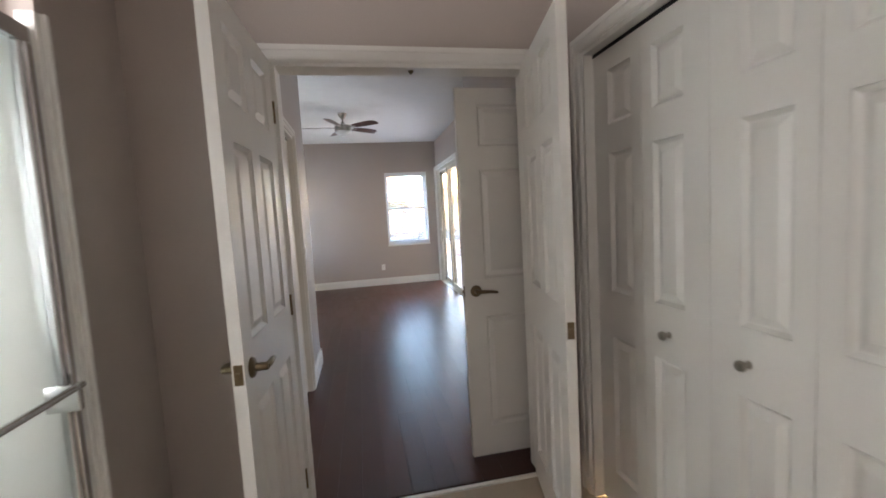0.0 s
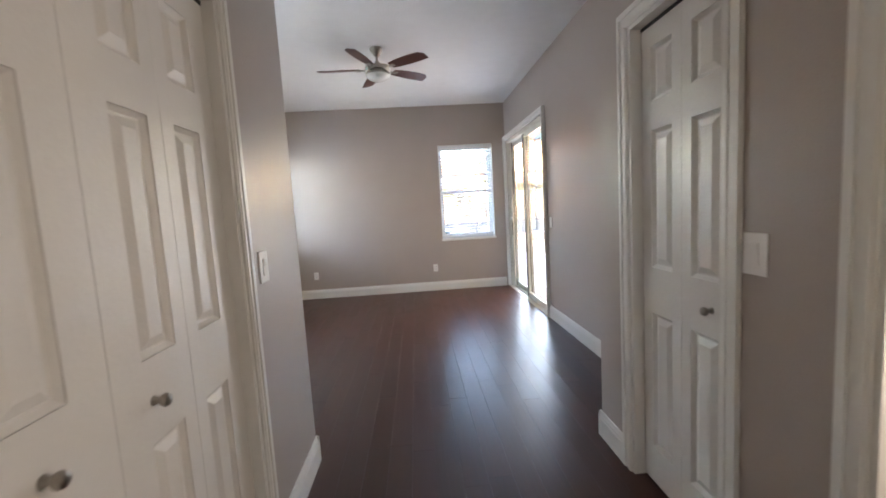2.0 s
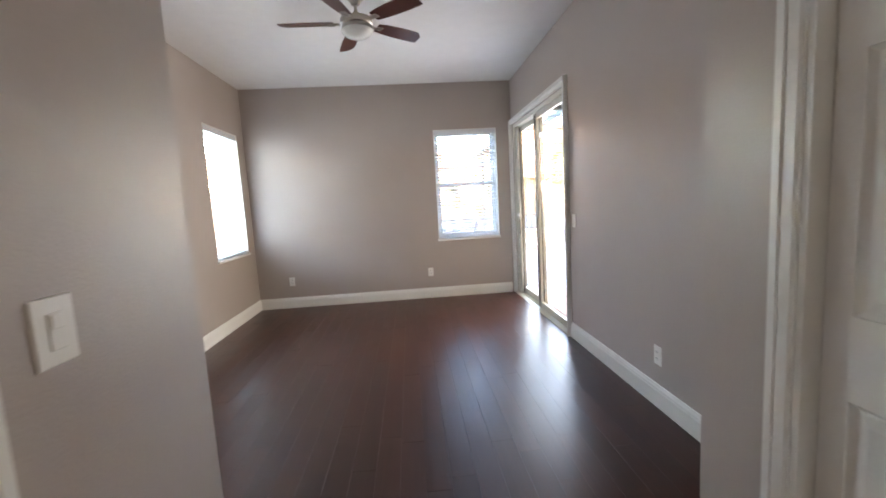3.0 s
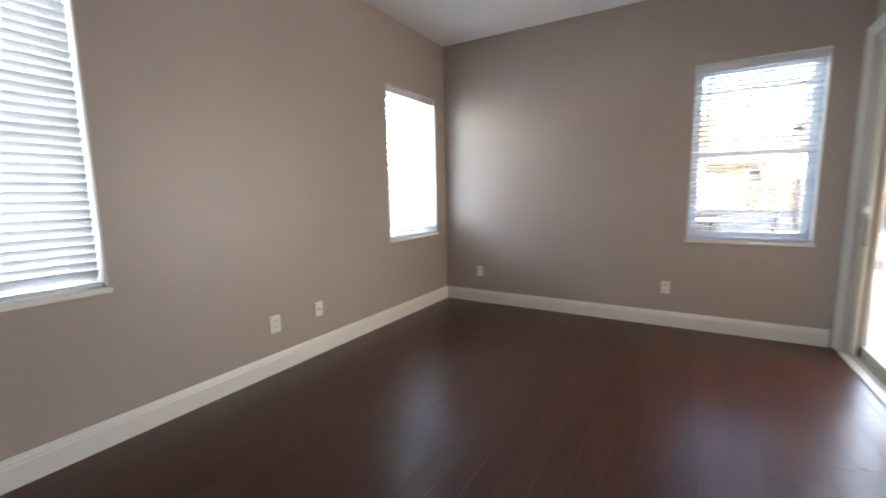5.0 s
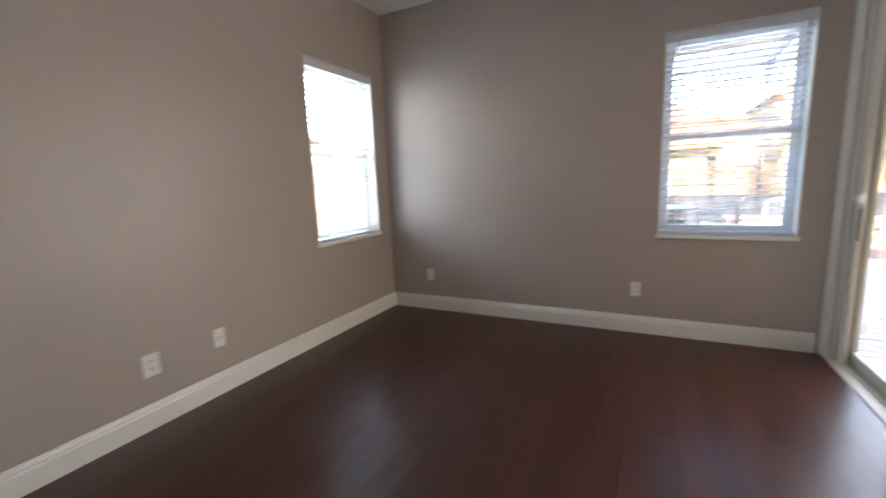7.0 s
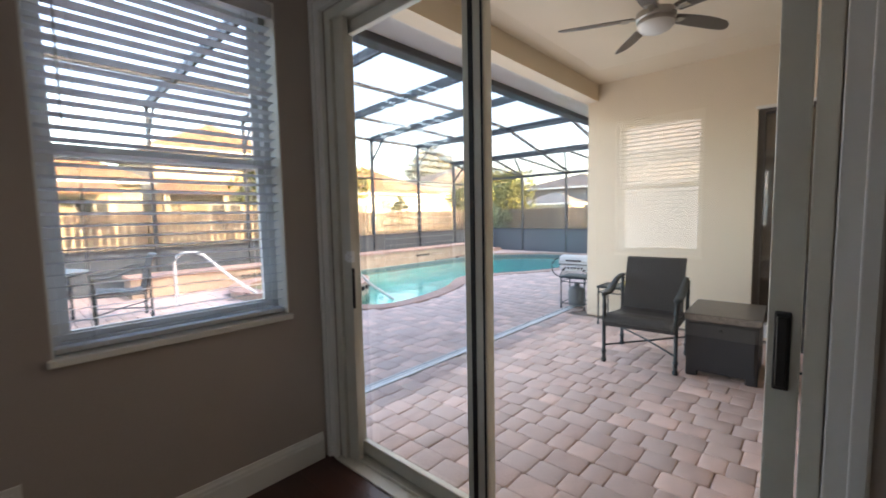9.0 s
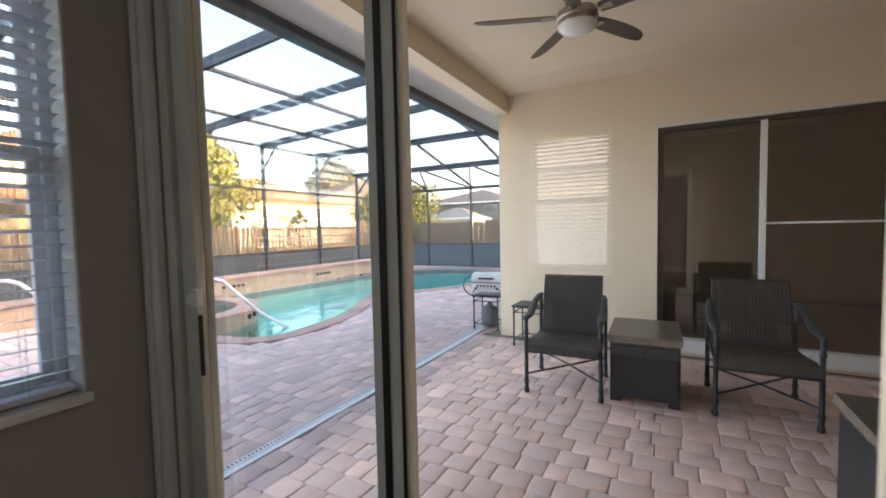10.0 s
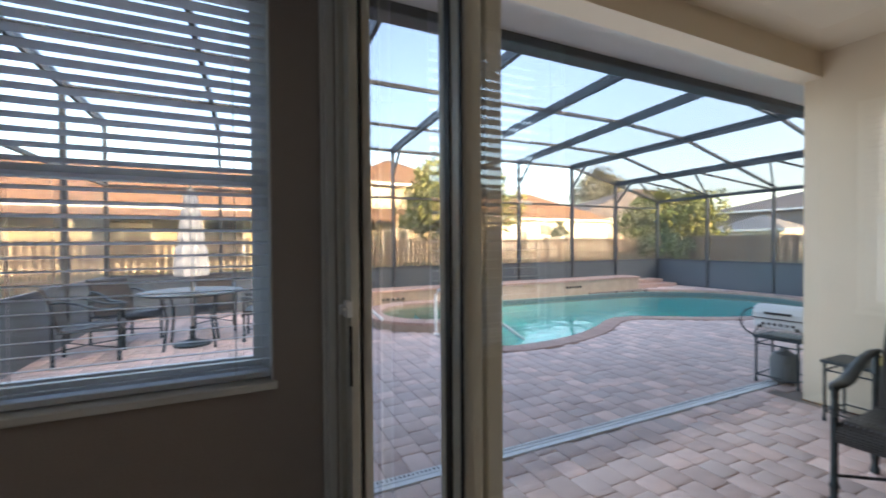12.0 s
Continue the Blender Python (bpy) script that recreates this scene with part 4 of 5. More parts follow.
rw = thing("raised_pool_wall", "tan stone raised wall behind the pool with flat coping", "wall")
part("wall_face", boxes((3.4, 12.75, 15.95, 16.45, -1.3, 0.27)), pool_wall, rw)
for k in range(20):
    x = 3.38 + k * 0.469
    part("cap_stone", boxes((x, x + 0.463, 15.90, 16.50, 0.272, 0.325), bevel=0.006), coping_stone, rw)
for cx in (5.45, 7.75, 10.35):
    for k in range(5):
        bm = bmesh.new()
        tube(bm, [(cx - 0.22 + k * 0.11, 15.955, 0.13), (cx - 0.22 + k * 0.11, 15.93, 0.13)], 0.035, 10)
        part("scupper", bm, black_rubber, rw, "dark round scupper")
part("low_step", boxes((12.755, 14.45, 15.98, 16.70, -0.2, 0.06), (12.755, 14.2, 16.28, 16.70, 0.062, 0.17), bevel=0.012), coping_stone, rw, "pink paver step")

white_metal = material("white_powder_coat", (0.78, 0.78, 0.76), 0.35, grain=0.03)


def pool_rail(label, foot, end, top=0.82):
    r = thing("pool_handrail", label, "handrail")
    f, e = Vector(foot), Vector(end)
    d = e - f
    pts = [f, f + Vector((0, 0, top * 0.55))]
    for k, (u, z) in enumerate(((0.0, 0.80), (0.03, 0.90), (0.09, 0.96), (0.17, 0.99), (0.27, 0.985), (0.36, 0.94))):
        pts.append(Vector((f.x + d.x * u, f.y + d.y * u, f.z + top * z)))
    pts += [Vector((f.x + d.x * 0.7, f.y + d.y * 0.7, f.z + (e.z - f.z) * 0.7 + top * 0.36)), e]
    bm = bmesh.new()
    tube(bm, pts, 0.024, 10)
    part("rail", bm, white_metal, r, smooth=True)
    bm = bmesh.new()
    lathe(bm, ((0.05, 0.0), (0.05, 0.012), (0.03, 0.025)), f, 16)
    part("foot_flange", bm, white_metal, r, smooth=True)


pool_rail("white curved handrail running down into the pool", (5.20, 13.20, LZ), (6.43, 12.74, -0.14), 0.71)
pool_rail("white curved handrail beside the spa", (3.75, 14.75, LZ), (4.60, 13.85, 0.12))

cage = thing("pool_cage", "dark aluminium screen enclosure over the pool deck", "screen enclosure")
FARY, RX, LXC = 16.8, 14.65, 0.48
# Tints darker than mesh alone, dimming the sky and houses seen through them.
screen = glass_material("insect_screen", (0.19, 0.196, 0.220), 0.03, 0.6, (0.5, 0.55, 0.6))
wall_mesh = glass_material("insect_wall_screen", (0.27, 0.285, 0.30), 0.03, 0.6, (0.5, 0.55, 0.6))


def bar(name, a, b, w, h, parent, mat):
    """A square tube from a to b."""
    a, b = Vector(a), Vector(b)
    d = (b - a)
    q = d.to_track_quat("Y", "Z").to_matrix().to_4x4()
    bm = bmesh.new()
    box(bm, -w / 2, w / 2, 0, d.length, -h / 2, h / 2, m=Matrix.Translation(a) @ q)
    return part(name, bm, mat, parent)


def roof_z(x, y):
    z = 3.43 + (16.8 - y) * 0.045
    return min(z, 2.58 + (RX - x) * 0.245)


XS = [0.48, 2.25, 4.0, 5.75, 7.5, 9.25, 11.08, 12.79]
for k, x in enumerate(XS):
    zt = roof_z(x, FARY)
    bar("post", (x, FARY, -0.08), (x, FARY, zt), 0.055, 0.10, cage, cage_metal)
    bar("roof_beam", (x, FARY, zt), (x, 10.05, roof_z(x, 10.05)), 0.055, 0.15, cage, cage_metal)
    if x > 1:
        bar("knee_brace", (x, FARY, zt - 0.62), (x, FARY - 0.55, roof_z(x, FARY - 0.55) - 0.05), 0.04, 0.05, cage, cage_metal)
bar("post", (RX, FARY, -0.08), (RX, FARY, 2.58), 0.08, 0.08, cage, cage_metal)
YS = [15.2, 13.55, 11.9, 10.2]
for y in YS:
    bar("post", (RX, y, -0.08), (RX, y, 2.58), 0.08, 0.055, cage, cage_metal)
for y in (15.0, 13.2, 11.5):
    bar("post", (LXC, y, -0.08), (LXC, y, roof_z(LXC, y)), 0.08, 0.055, cage, cage_metal)
bar("eave_rail", (RX, FARY, 2.58), (RX, 9.7, 2.58), 0.06, 0.09, cage, cage_metal)
for p, q in zip(XS, XS[1:] + [RX]):
    bar("eave_rail", (p, FARY, roof_z(p, FARY)), (q, FARY, roof_z(q, FARY)), 0.05, 0.07, cage, cage_metal)
    for zr in (0.735, 2.35):
        if zr < roof_z(q, FARY):
            bar("mid_rail", (p + 0.03, FARY, zr), (q - 0.03, FARY, zr), 0.04, 0.05, cage, cage_metal)
    part("kick_panel", boxes((p + 0.03, q - 0.03, FARY - 0.008, FARY + 0.008, -0.06, 0.715)), kick_panel, cage, "slate grey kick panel")
    for y in (11.75, 13.45, 15.15):
        bar("purlin", (p, y, roof_z(p, y)), (q, y, roof_z(q, y)), 0.05, 0.055, cage, cage_metal)
for y0, y1 in zip([FARY] + YS, YS + [9.7]):
    part("kick_panel", boxes((RX - 0.008, RX + 0.008, y1 + 0.03, y0 - 0.03, -0.06, 0.715)), kick_panel, cage, "slate grey kick panel")
    bar("mid_rail", (RX, y0 - 0.03, 0.735), (RX, y1 + 0.03, 0.735), 0.05, 0.05, cage, cage_metal)
    ym = (y0 + y1) / 2
    bar("hip_brace", (RX, y0, 2.58), (12.79, ym, roof_z(12.79, ym)), 0.035, 0.045, cage, cage_metal)
    bar("hip_brace", (12.79, ym, roof_z(12.79, ym)), (RX, y1, 2.58), 0.035, 0.045, cage, cage_metal)
for y0, y1 in ((FARY, 15.0), (15.0, 13.2), (13.2, 11.5), (11.5, 9.75)):
    part("kick_panel", boxes((LXC - 0.008, LXC + 0.008, y1 + 0.03, y0 - 0.03, -0.06, 0.715)), kick_panel, cage, "slate grey kick panel")
    for zr in (0.735, 2.35):
        bar("mid_rail", (LXC, y0 - 0.03, zr), (LXC, y1 + 0.03, zr), 0.05, 0.05, cage, cage_metal)


def sheet(name, pts, mat, parent, label=""):
    bm = bmesh.new()
    bm.faces.new([bm.verts.new(p) for p in pts])
    o = part(name, bm, mat, parent, label)
    o.visible_shadow = False
    return o


sheet("roof_screen", ((LXC, 10.06, roof_z(LXC, 10.06)), (10.9, 10.06, roof_z(10.9, 10.06)), (10.9, FARY, roof_z(10.9, FARY)), (LXC, FARY, roof_z(LXC, FARY))), screen, cage, "fine grey insect screen")
sheet("wall_screen", ((LXC, FARY + 0.02, 0.76), (RX, FARY + 0.02, 0.76), (RX, FARY + 0.02, 2.58), (11.1, FARY + 0.02, 3.43), (LXC, FARY + 0.02, 3.43)), wall_mesh, cage, "fine grey insect screen")

sheet("roof_screen", ((10.9, 10.06, roof_z(10.9, 10.06)), (RX, 10.06, 2.58), (RX, FARY, 2.58), (10.9, FARY, roof_z(10.9, FARY))), screen, cage, "fine grey insect screen")
sheet("wall_screen", ((RX + 0.02, 9.75, 0.76), (RX + 0.02, FARY, 0.76), (RX + 0.02, FARY, 2.56), (RX + 0.02, 9.75, 2.56)), wall_mesh, cage, "fine grey insect screen")
sheet("wall_screen", ((LXC - 0.02, 9.75, 0.76), (LXC - 0.02, FARY, 0.76), (LXC - 0.02, FARY, 3.43), (LXC - 0.02, 9.75, 3.70)), wall_mesh, cage, "fine grey insect screen")

# drain strip at the edge of the covered patio
drain = thing("deck_drain", "white slotted drain strip across the pavers", "drain")
part("channel", boxes((XR + 0.13, 7.25, 9.865, 9.902, LZ - 0.02, LZ + 0.006), (XR + 0.13, 7.25, 9.912, 9.965, LZ - 0.02, LZ + 0.006), (XR + 0.13, 7.25, 9.902, 9.912, LZ - 0.02, LZ - 0.004)), vinyl, drain)
bm = bmesh.new()
for k in range(150):
    box(bm, XR + 0.28 + k * 0.0262, XR + 0.289 + k * 0.0262, 9.930, 9.952, LZ + 0.0055, LZ + 0.0075)
tagged(part("slots", bm, black_rubber, drain, "dark drain slots"), kind="stuff")

# ---- patio furniture ----
def wicker_material():
    m = material("dark_woven_wicker", (0.036, 0.031, 0.028), 0.45, grain=0.4, scale=12)
    nt = m.node_tree
    co = [q for q in nt.nodes if q.type == "TEX_COORD"][0]
    b = nt.nodes["Principled BSDF"]
    w1, w2 = nt.nodes.new("ShaderNodeTexWave"), nt.nodes.new("ShaderNodeTexWave")
    w1.bands_direction, w2.bands_direction = "X", "Z"
    w1.inputs["Scale"].default_value, w2.inputs["Scale"].default_value = 14, 26
    mx = nt.nodes.new("ShaderNodeMath")
    mx.operation = "MULTIPLY"
    for w in (w1, w2):
        w.inputs["Distortion"].default_value = 0.6
        nt.links.new(co.outputs["Object"], w.inputs["Vector"])
    nt.links.new(w1.outputs["Fac"], mx.inputs[0])
    nt.links.new(w2.outputs["Fac"], mx.inputs[1])
    bp = nt.nodes.new("ShaderNodeBump")
    bp.inputs["Strength"].default_value, bp.inputs["Distance"].default_value = 0.9, 0.005
    nt.links.new(mx.outputs[0], bp.inputs["Height"])
    nt.links.new(bp.outputs["Normal"], b.inputs["Normal"])
    return m


wicker = wicker_material()
verdigris = material("verdigris_dark_metal", (0.035, 0.048, 0.052), 0.42, 0.5, grain=0.45, scale=25, bump=0.2)


def ribbed_sheet(rows, w, thick, ribs):
    """A woven sling through (y, z) rows, w wide, its cords standing out as ribs."""
    bm = bmesh.new()
    cols = ribs * 2 + 1
    up, dn = [], []
    for j, (y, z) in enumerate(rows):
        a = Vector(rows[max(j - 1, 0)])
        b = Vector(rows[min(j + 1, len(rows) - 1)])
        t = (b - a).normalized()
        nrm = Vector((-t.y, t.x))
        ru, rd = [], []
        for k in range(cols):
            x = -w / 2 + w * k / (cols - 1)
            o = thick / 2 + (0.0012 if k % 2 else -0.0006)
            ru.append(bm.verts.new((x, y + nrm.x * o, z + nrm.y * o)))
            rd.append(bm.verts.new((x, y - nrm.x * thick / 2, z - nrm.y * thick / 2)))
        up.append(ru), dn.append(rd)
    for g in (up, dn):
        for r0, r1 in zip(g, g[1:]):
            for k in range(cols - 1):
                bm.faces.new((r0[k], r0[k + 1], r1[k + 1], r1[k]))
    for k in range(cols - 1):
        for j in (0, -1):
            bm.faces.new((up[j][k], up[j][k + 1], dn[j][k + 1], dn[j][k]))
    for k in (0, -1):
        for j in range(len(rows) - 1):
            bm.faces.new((up[j][k], up[j + 1][k], dn[j + 1][k], dn[j][k]))
    return bm


def patio_chair(label, m, group="woven patio chairs"):
    """Local front towards -y; four turned legs, crossed stretchers, scrolled arms, woven seat and back."""
    c = thing("patio_chair", label, "chair", m, group)
    for sx in (-1, 1):
        for y, top in ((-0.30, 0.575), (0.27, 0.66)):
            x = sx * 0.275
            bm = bmesh.new()
            lathe(bm, ((0.014, 0.0), (0.021, 0.006), (0.022, 0.03), (0.015, 0.042), (0.017, 0.085), (0.021, 0.092), (0.021, 0.104), (0.0155, 0.112), (0.0155, top - 0.10), (0.020, top - 0.094), (0.020, top - 0.083), (0.0155, top - 0.076), (0.0155, top), (0.021, top + 0.006), (0.014, top + 0.022)), (x, y, 0), 12)
            part("leg", bm, verdigris, c, smooth=True)
        bm = bmesh.new()
        x = sx * 0.277
        pts = [(x, -0.335, 0.592), (x, -0.30, 0.600), (x, -0.22, 0.598), (x, -0.13, 0.606), (x * 1.01, -0.03, 0.640), (x, 0.07, 0.680), (x * 0.98, 0.17, 0.703), (x * 0.96, 0.27, 0.700)]
        up = []
        for (px, py, pz), hw in zip(pts, (0.012, 0.024, 0.030, 0.031, 0.028, 0.024, 0.020, 0.016)):
            up.append([bm.verts.new((px + a * hw, py, pz + b)) for a, b in ((-1, -0.010), (1, -0.010), (1, 0.006), (0.5, 0.013), (-0.5, 0.013), (-1, 0.006))])
        for r0, r1 in zip(up, up[1:]):
            for k in range(6):
                bm.faces.new((r0[k], r0[(k + 1) % 6], r1[(k + 1) % 6], r1[k]))
        bm.faces.new(up[0][::-1]), bm.faces.new(up[-1])
        part("armrest", bm, verdigris, c, smooth=True)
        bm = bmesh.new()
        tube(bm, [(sx * 0.272, -0.29, 0.375), (sx * 0.270, 0.24, 0.365)], 0.012, 8)
        part("seat_rail", bm, verdigris, c)
    for sx in (-1, 1):
        bm = bmesh.new()
        tube(bm, [(sx * 0.27, -0.295, 0.15), (0, -0.01, 0.165 + 0.006 * sx), (-sx * 0.27, 0.265, 0.17)], 0.008, 8)
        part("stretcher", bm, verdigris, c, smooth=True)
    part("seat", ribbed_sheet([(-0.315, 0.330), (-0.318, 0.365), (-0.295, 0.398), (-0.25, 0.410), (-0.12, 0.396), (0.02, 0.378), (0.15, 0.372), (0.215, 0.385)], 0.525, 0.030, 40), wicker, c, "dark brown woven seat", smooth=True)
    part("backrest", ribbed_sheet([(0.215, 0.37), (0.235, 0.43), (0.262, 0.56), (0.292, 0.69), (0.328, 0.80), (0.345, 0.845), (0.367, 0.854), (0.380, 0.836)], 0.50, 0.028, 40), wicker, c, "dark brown woven back", smooth=True)
    return c


patio_chair("dark woven patio chair with verdigris metal legs", pose(5.725, 8.522, LZ, 0, 0, -86))
patio_chair("dark woven patio chair in front of the black glass", pose(5.88, 7.24, LZ, 0, 0, -89))

granite = material("brown_granite", (0.105, 0.085, 0.07), 0.3, grain=0.55, scale=30, fine=160, bump=0.05)
granite_edge = material("rough_granite_edge", (0.20, 0.16, 0.13), 0.8, grain=0.5, scale=30, bump=0.6, bump_scale=50)
dark_panel = material("charcoal_panel", (0.022, 0.022, 0.024), 0.5, grain=0.15)


def granite_box(label, m, w=0.49, d=0.64, h=0.50):
    b = thing("storage_side_table", label, "side table", m, "granite topped patio boxes")
    x, y = w / 2 - 0.015, d / 2 - 0.02
    part("body", boxes((-x, x, -y, y, 0.04, h - 0.055), bevel=0.004), dark_panel, b)
    part("front_door", boxes((-x + 0.02, x - 0.02, -y - 0.010, -y + 0.001, 0.065, h - 0.075), bevel=0.003), dark_panel, b, "charcoal front panel")
    for sx in (-1, 1):
        for sy in (-1, 1):
            part("foot", boxes((sx * x - (0.075 if sx > 0 else 0), sx * x + (0.075 if sx < 0 else 0), sy * y - (0.075 if sy > 0 else 0), sy * y + (0.075 if sy < 0 else 0), 0.0, 0.041), bevel=0.003), dark_panel, b)
    bm = bmesh.new()
    ring0, ring1 = [], []
    n = 56
    for k in range(n):
        t = k / n * 4
        s, u = int(t), t - int(t)
        px, py = ((-1 + 2 * u, -1), (1, -1 + 2 * u), (1 - 2 * u, 1), (-1, 1 - 2 * u))[s]
        j = random.uniform(-0.006, 0.004)
        ring0.append(bm.verts.new((px * (w / 2 + j), py * (d / 2 + j), h - 0.055 + random.uniform(0, 0.006))))
        ring1.append(bm.verts.new((px * w / 2, py * d / 2, h - 0.006)))
    for k in range(n):
        bm.faces.new((ring0[k - 1], ring0[k], ring1[k], ring1[k - 1]))
    bm.faces.new(ring0[::-1])
    part("slab_edge", bm, granite_edge, b, "rough chipped granite edge")
    part("slab", boxes((-w / 2, w / 2, -d / 2, d / 2, h - 0.0065, h), bevel=0.002), granite, b, "polished brown granite top")
    bm = bmesh.new()
    lathe(bm, ((0.010, 0.0), (0.007, 0.012), (0.014, 0.022), (0.008, 0.03)), sides=12, m=Matrix.Translation((0, -y - 0.010, h - 0.115)) @ Euler((radians(90), 0, 0)).to_matrix().to_4x4())
    part("knob", bm, black_rubber, b, smooth=True)
    return b


granite_box("charcoal storage box with rough granite top", pose(5.845, 7.955, LZ, 0, 0, -88))
granite_box("charcoal storage box with granite top near the door", pose(4.55, 6.80, LZ, 0, 0, -90), 0.60, 0.62)


def small_table(label, m, w=0.34, h=0.45):
    t = thing("metal_side_table", label, "side table", m)
    part("tabletop", boxes((-w / 2, w / 2, -w / 2, w / 2, h - 0.022, h), (-w / 2 + 0.03, w / 2 - 0.03, -w / 2 + 0.03, w / 2 - 0.03, h, h + 0.003), bevel=0.004), verdigris, t, "dark slatted metal top")
    q = w / 2 - 0.02
    for sx in (-1, 1):
        for sy in (-1, 1):
            bm = bmesh.new()
            lathe(bm, ((0.012, 0.0), (0.014, 0.02), (0.009, 0.03), (0.009, h - 0.10), (0.013, h - 0.09), (0.009, h - 0.08), (0.010, h - 0.022)), (sx * q, sy * q, 0), 10)
            part("leg", bm, verdigris, t, smooth=True)
    for z in (0.07, h - 0.075):
        for a, b in (((-q, -q), (q, -q)), ((q, -q), (q, q)), ((q, q), (-q, q)), ((-q, q), (-q, -q))):
            bm = bmesh.new()
            tube(bm, [(*a, z), (*b, z)], 0.0065, 8)
            part("stretcher", bm, verdigris, t)
    return t


small_table("dark metal side table against the cream wall", pose(6.735, 9.14, LZ))
small_table("dark metal stand under the portable grill", pose(7.27, 9.86, LZ, 0, 0, 4), 0.36, 0.44)
bm = bmesh.new()
lathe(bm, ((0.03, 0.0), (0.036, 0.01), (0.036, 0.05), (0.03, 0.055)), (6.76, 9.04, LZ + 0.4535), 18)
candle = tagged(part("candle_jar", bm, material("yellow_wax", (0.75, 0.58, 0.22), 0.4), smooth=True), "small yellow candle jar on the metal side table", "candle")
gz = LZ + 0.4435
grill = thing("portable_grill", "small white portable gas grill on a stand", "grill", pose(7.28, 9.86, gz, 0, 0, -84))
bm = bmesh.new()
box(bm, -0.20, 0.20, -0.15, 0.15, 0.07, 0.16, bevel=0.025)
part("firebox", bm, white_metal, grill, smooth=True)
bm = bmesh.new()
prof = [(-0.155, 0.165), (-0.15, 0.21), (-0.115, 0.255), (-0.05, 0.275), (0.05, 0.275), (0.115, 0.255), (0.15, 0.21), (0.155, 0.165)]
l0, l1 = [bm.verts.new((-0.205, y, z)) for y, z in prof], [bm.verts.new((0.205, y, z)) for y, z in prof]
for k in range(len(prof)):
    bm.faces.new((l0[k - 1], l0[k], l1[k], l1[k - 1]))
bm.faces.new(l0), bm.faces.new(l1[::-1])
lid = part("lid", bm, white_metal, grill)
part("lid_handle", boxes((-0.10, 0.10, -0.185, -0.165, 0.205, 0.225), (-0.10, -0.085, -0.17, -0.15, 0.205, 0.225), (0.085, 0.10, -0.17, -0.15, 0.205, 0.225), bevel=0.003), black_rubber, lid, "black handle")
for sx in (-1, 1):
    bm = bmesh.new()
    tube(bm, [(sx * 0.16, -0.14, 0.075), (sx * 0.20, -0.13, 0.0), (sx * 0.20, 0.13, 0.0), (sx * 0.16, 0.14, 0.075)], 0.008, 8)
    part("leg", bm, nickel, grill, smooth=True)
bm = bmesh.new()
for k in range(6):
    box(bm, -0.13 + k * 0.045, -0.105 + k * 0.045, -0.1525, -0.149, 0.10, 0.125)
part("air_slots", bm, black_rubber, grill, "dark air slots")
part("lid_seam", boxes((-0.207, 0.207, -0.158, 0.158, 0.1585, 0.1665)), black_rubber, grill, "dark gap under the lid")
bm = bmesh.new()
for k in range(9):
    tube(bm, [(-0.18 + k * 0.045, -0.14, 0.035), (-0.18 + k * 0.045, 0.14, 0.035)], 0.004, 6)
part("burner_rack", bm, nickel, grill, "wire rack under the firebox")
for x in (-0.14, 0.14):
    bm = bmesh.new()
    lathe(bm, ((0.016, 0.0), (0.016, 0.014), (0.010, 0.018)), sides=14, m=Matrix.Translation((x, -0.150, 0.085)) @ Euler((radians(90), 0, 0)).to_matrix().to_4x4())
    part("burner_knob", bm, black_rubber, grill, "black burner knob", smooth=True)
bm = bmesh.new()
tube(bm, [(-0.2 - 0.16 * math.sin(a * math.pi / 8), -0.02, 0.10 + 0.14 * math.cos(a * math.pi / 8)) for a in range(9)], 0.008, 8)
part("gas_hose", bm, black_rubber, grill, "black gas hose", smooth=True)
bm = bmesh.new()
lathe(bm, ((0.06, 0.0), (0.11, 0.02), (0.115, 0.20), (0.09, 0.26), (0.04, 0.285), (0.03, 0.32)), (7.27, 9.86, LZ + 0.013), 20)
tagged(part("gas_bottle", bm, material("grey_gas_bottle", (0.16, 0.17, 0.17), 0.5), smooth=True), "grey gas bottle under the grill stand", "gas bottle")

# black sliding door of the next room
d2 = tagged(new("door_2"), "dark sliding glass door with one white stile", "sliding door", kind="structure")
part("door_frame", boxes((LX + 0.04, LX + 0.16, 7.845, 7.898, 0.062, 2.248), (LX + 0.04, LX + 0.16, 5.602, 5.65, 0.062, 2.248), (LX + 0.04, LX + 0.16, 5.65, 7.845, 2.20, 2.248), bevel=0.003), material("bronze_frame", (0.06, 0.05, 0.042), 0.4, grain=0.1), d2, "bronze frame")
part("door_trim", boxes((LX - 0.006, LX + 0.04, 5.58, 7.92, 2.235, 2.262), bevel=0.003), soffit_paint, d2, "cream trim")
part("door_track", boxes((LX - 0.012, LX + 0.14, 5.65, 7.845, 0.0, 0.13), bevel=0.004), white_metal, d2, "white track")
part("stile", boxes((LX + 0.03, LX + 0.06, 7.025, 7.075, 0.13, 2.20), bevel=0.003), white_metal, d2, "white stile")
part("bar", boxes((LX + 0.065, LX + 0.075, 5.65, 7.02, 1.26, 1.278)), white_metal, d2, "thin white security bar")
for y0, y1, gx in ((7.05, 7.845, LX + 0.10), (5.65, 7.07, LX + 0.08)):
    g = part("door_glass", quad([(gx, y0, 0.131), (gx, y1, 0.131), (gx, y1, 2.20), (gx, y0, 2.20)]), glass_material("dark_tinted_glass", (0.62, 0.56, 0.50), 0.16), d2, "dark tinted glass")

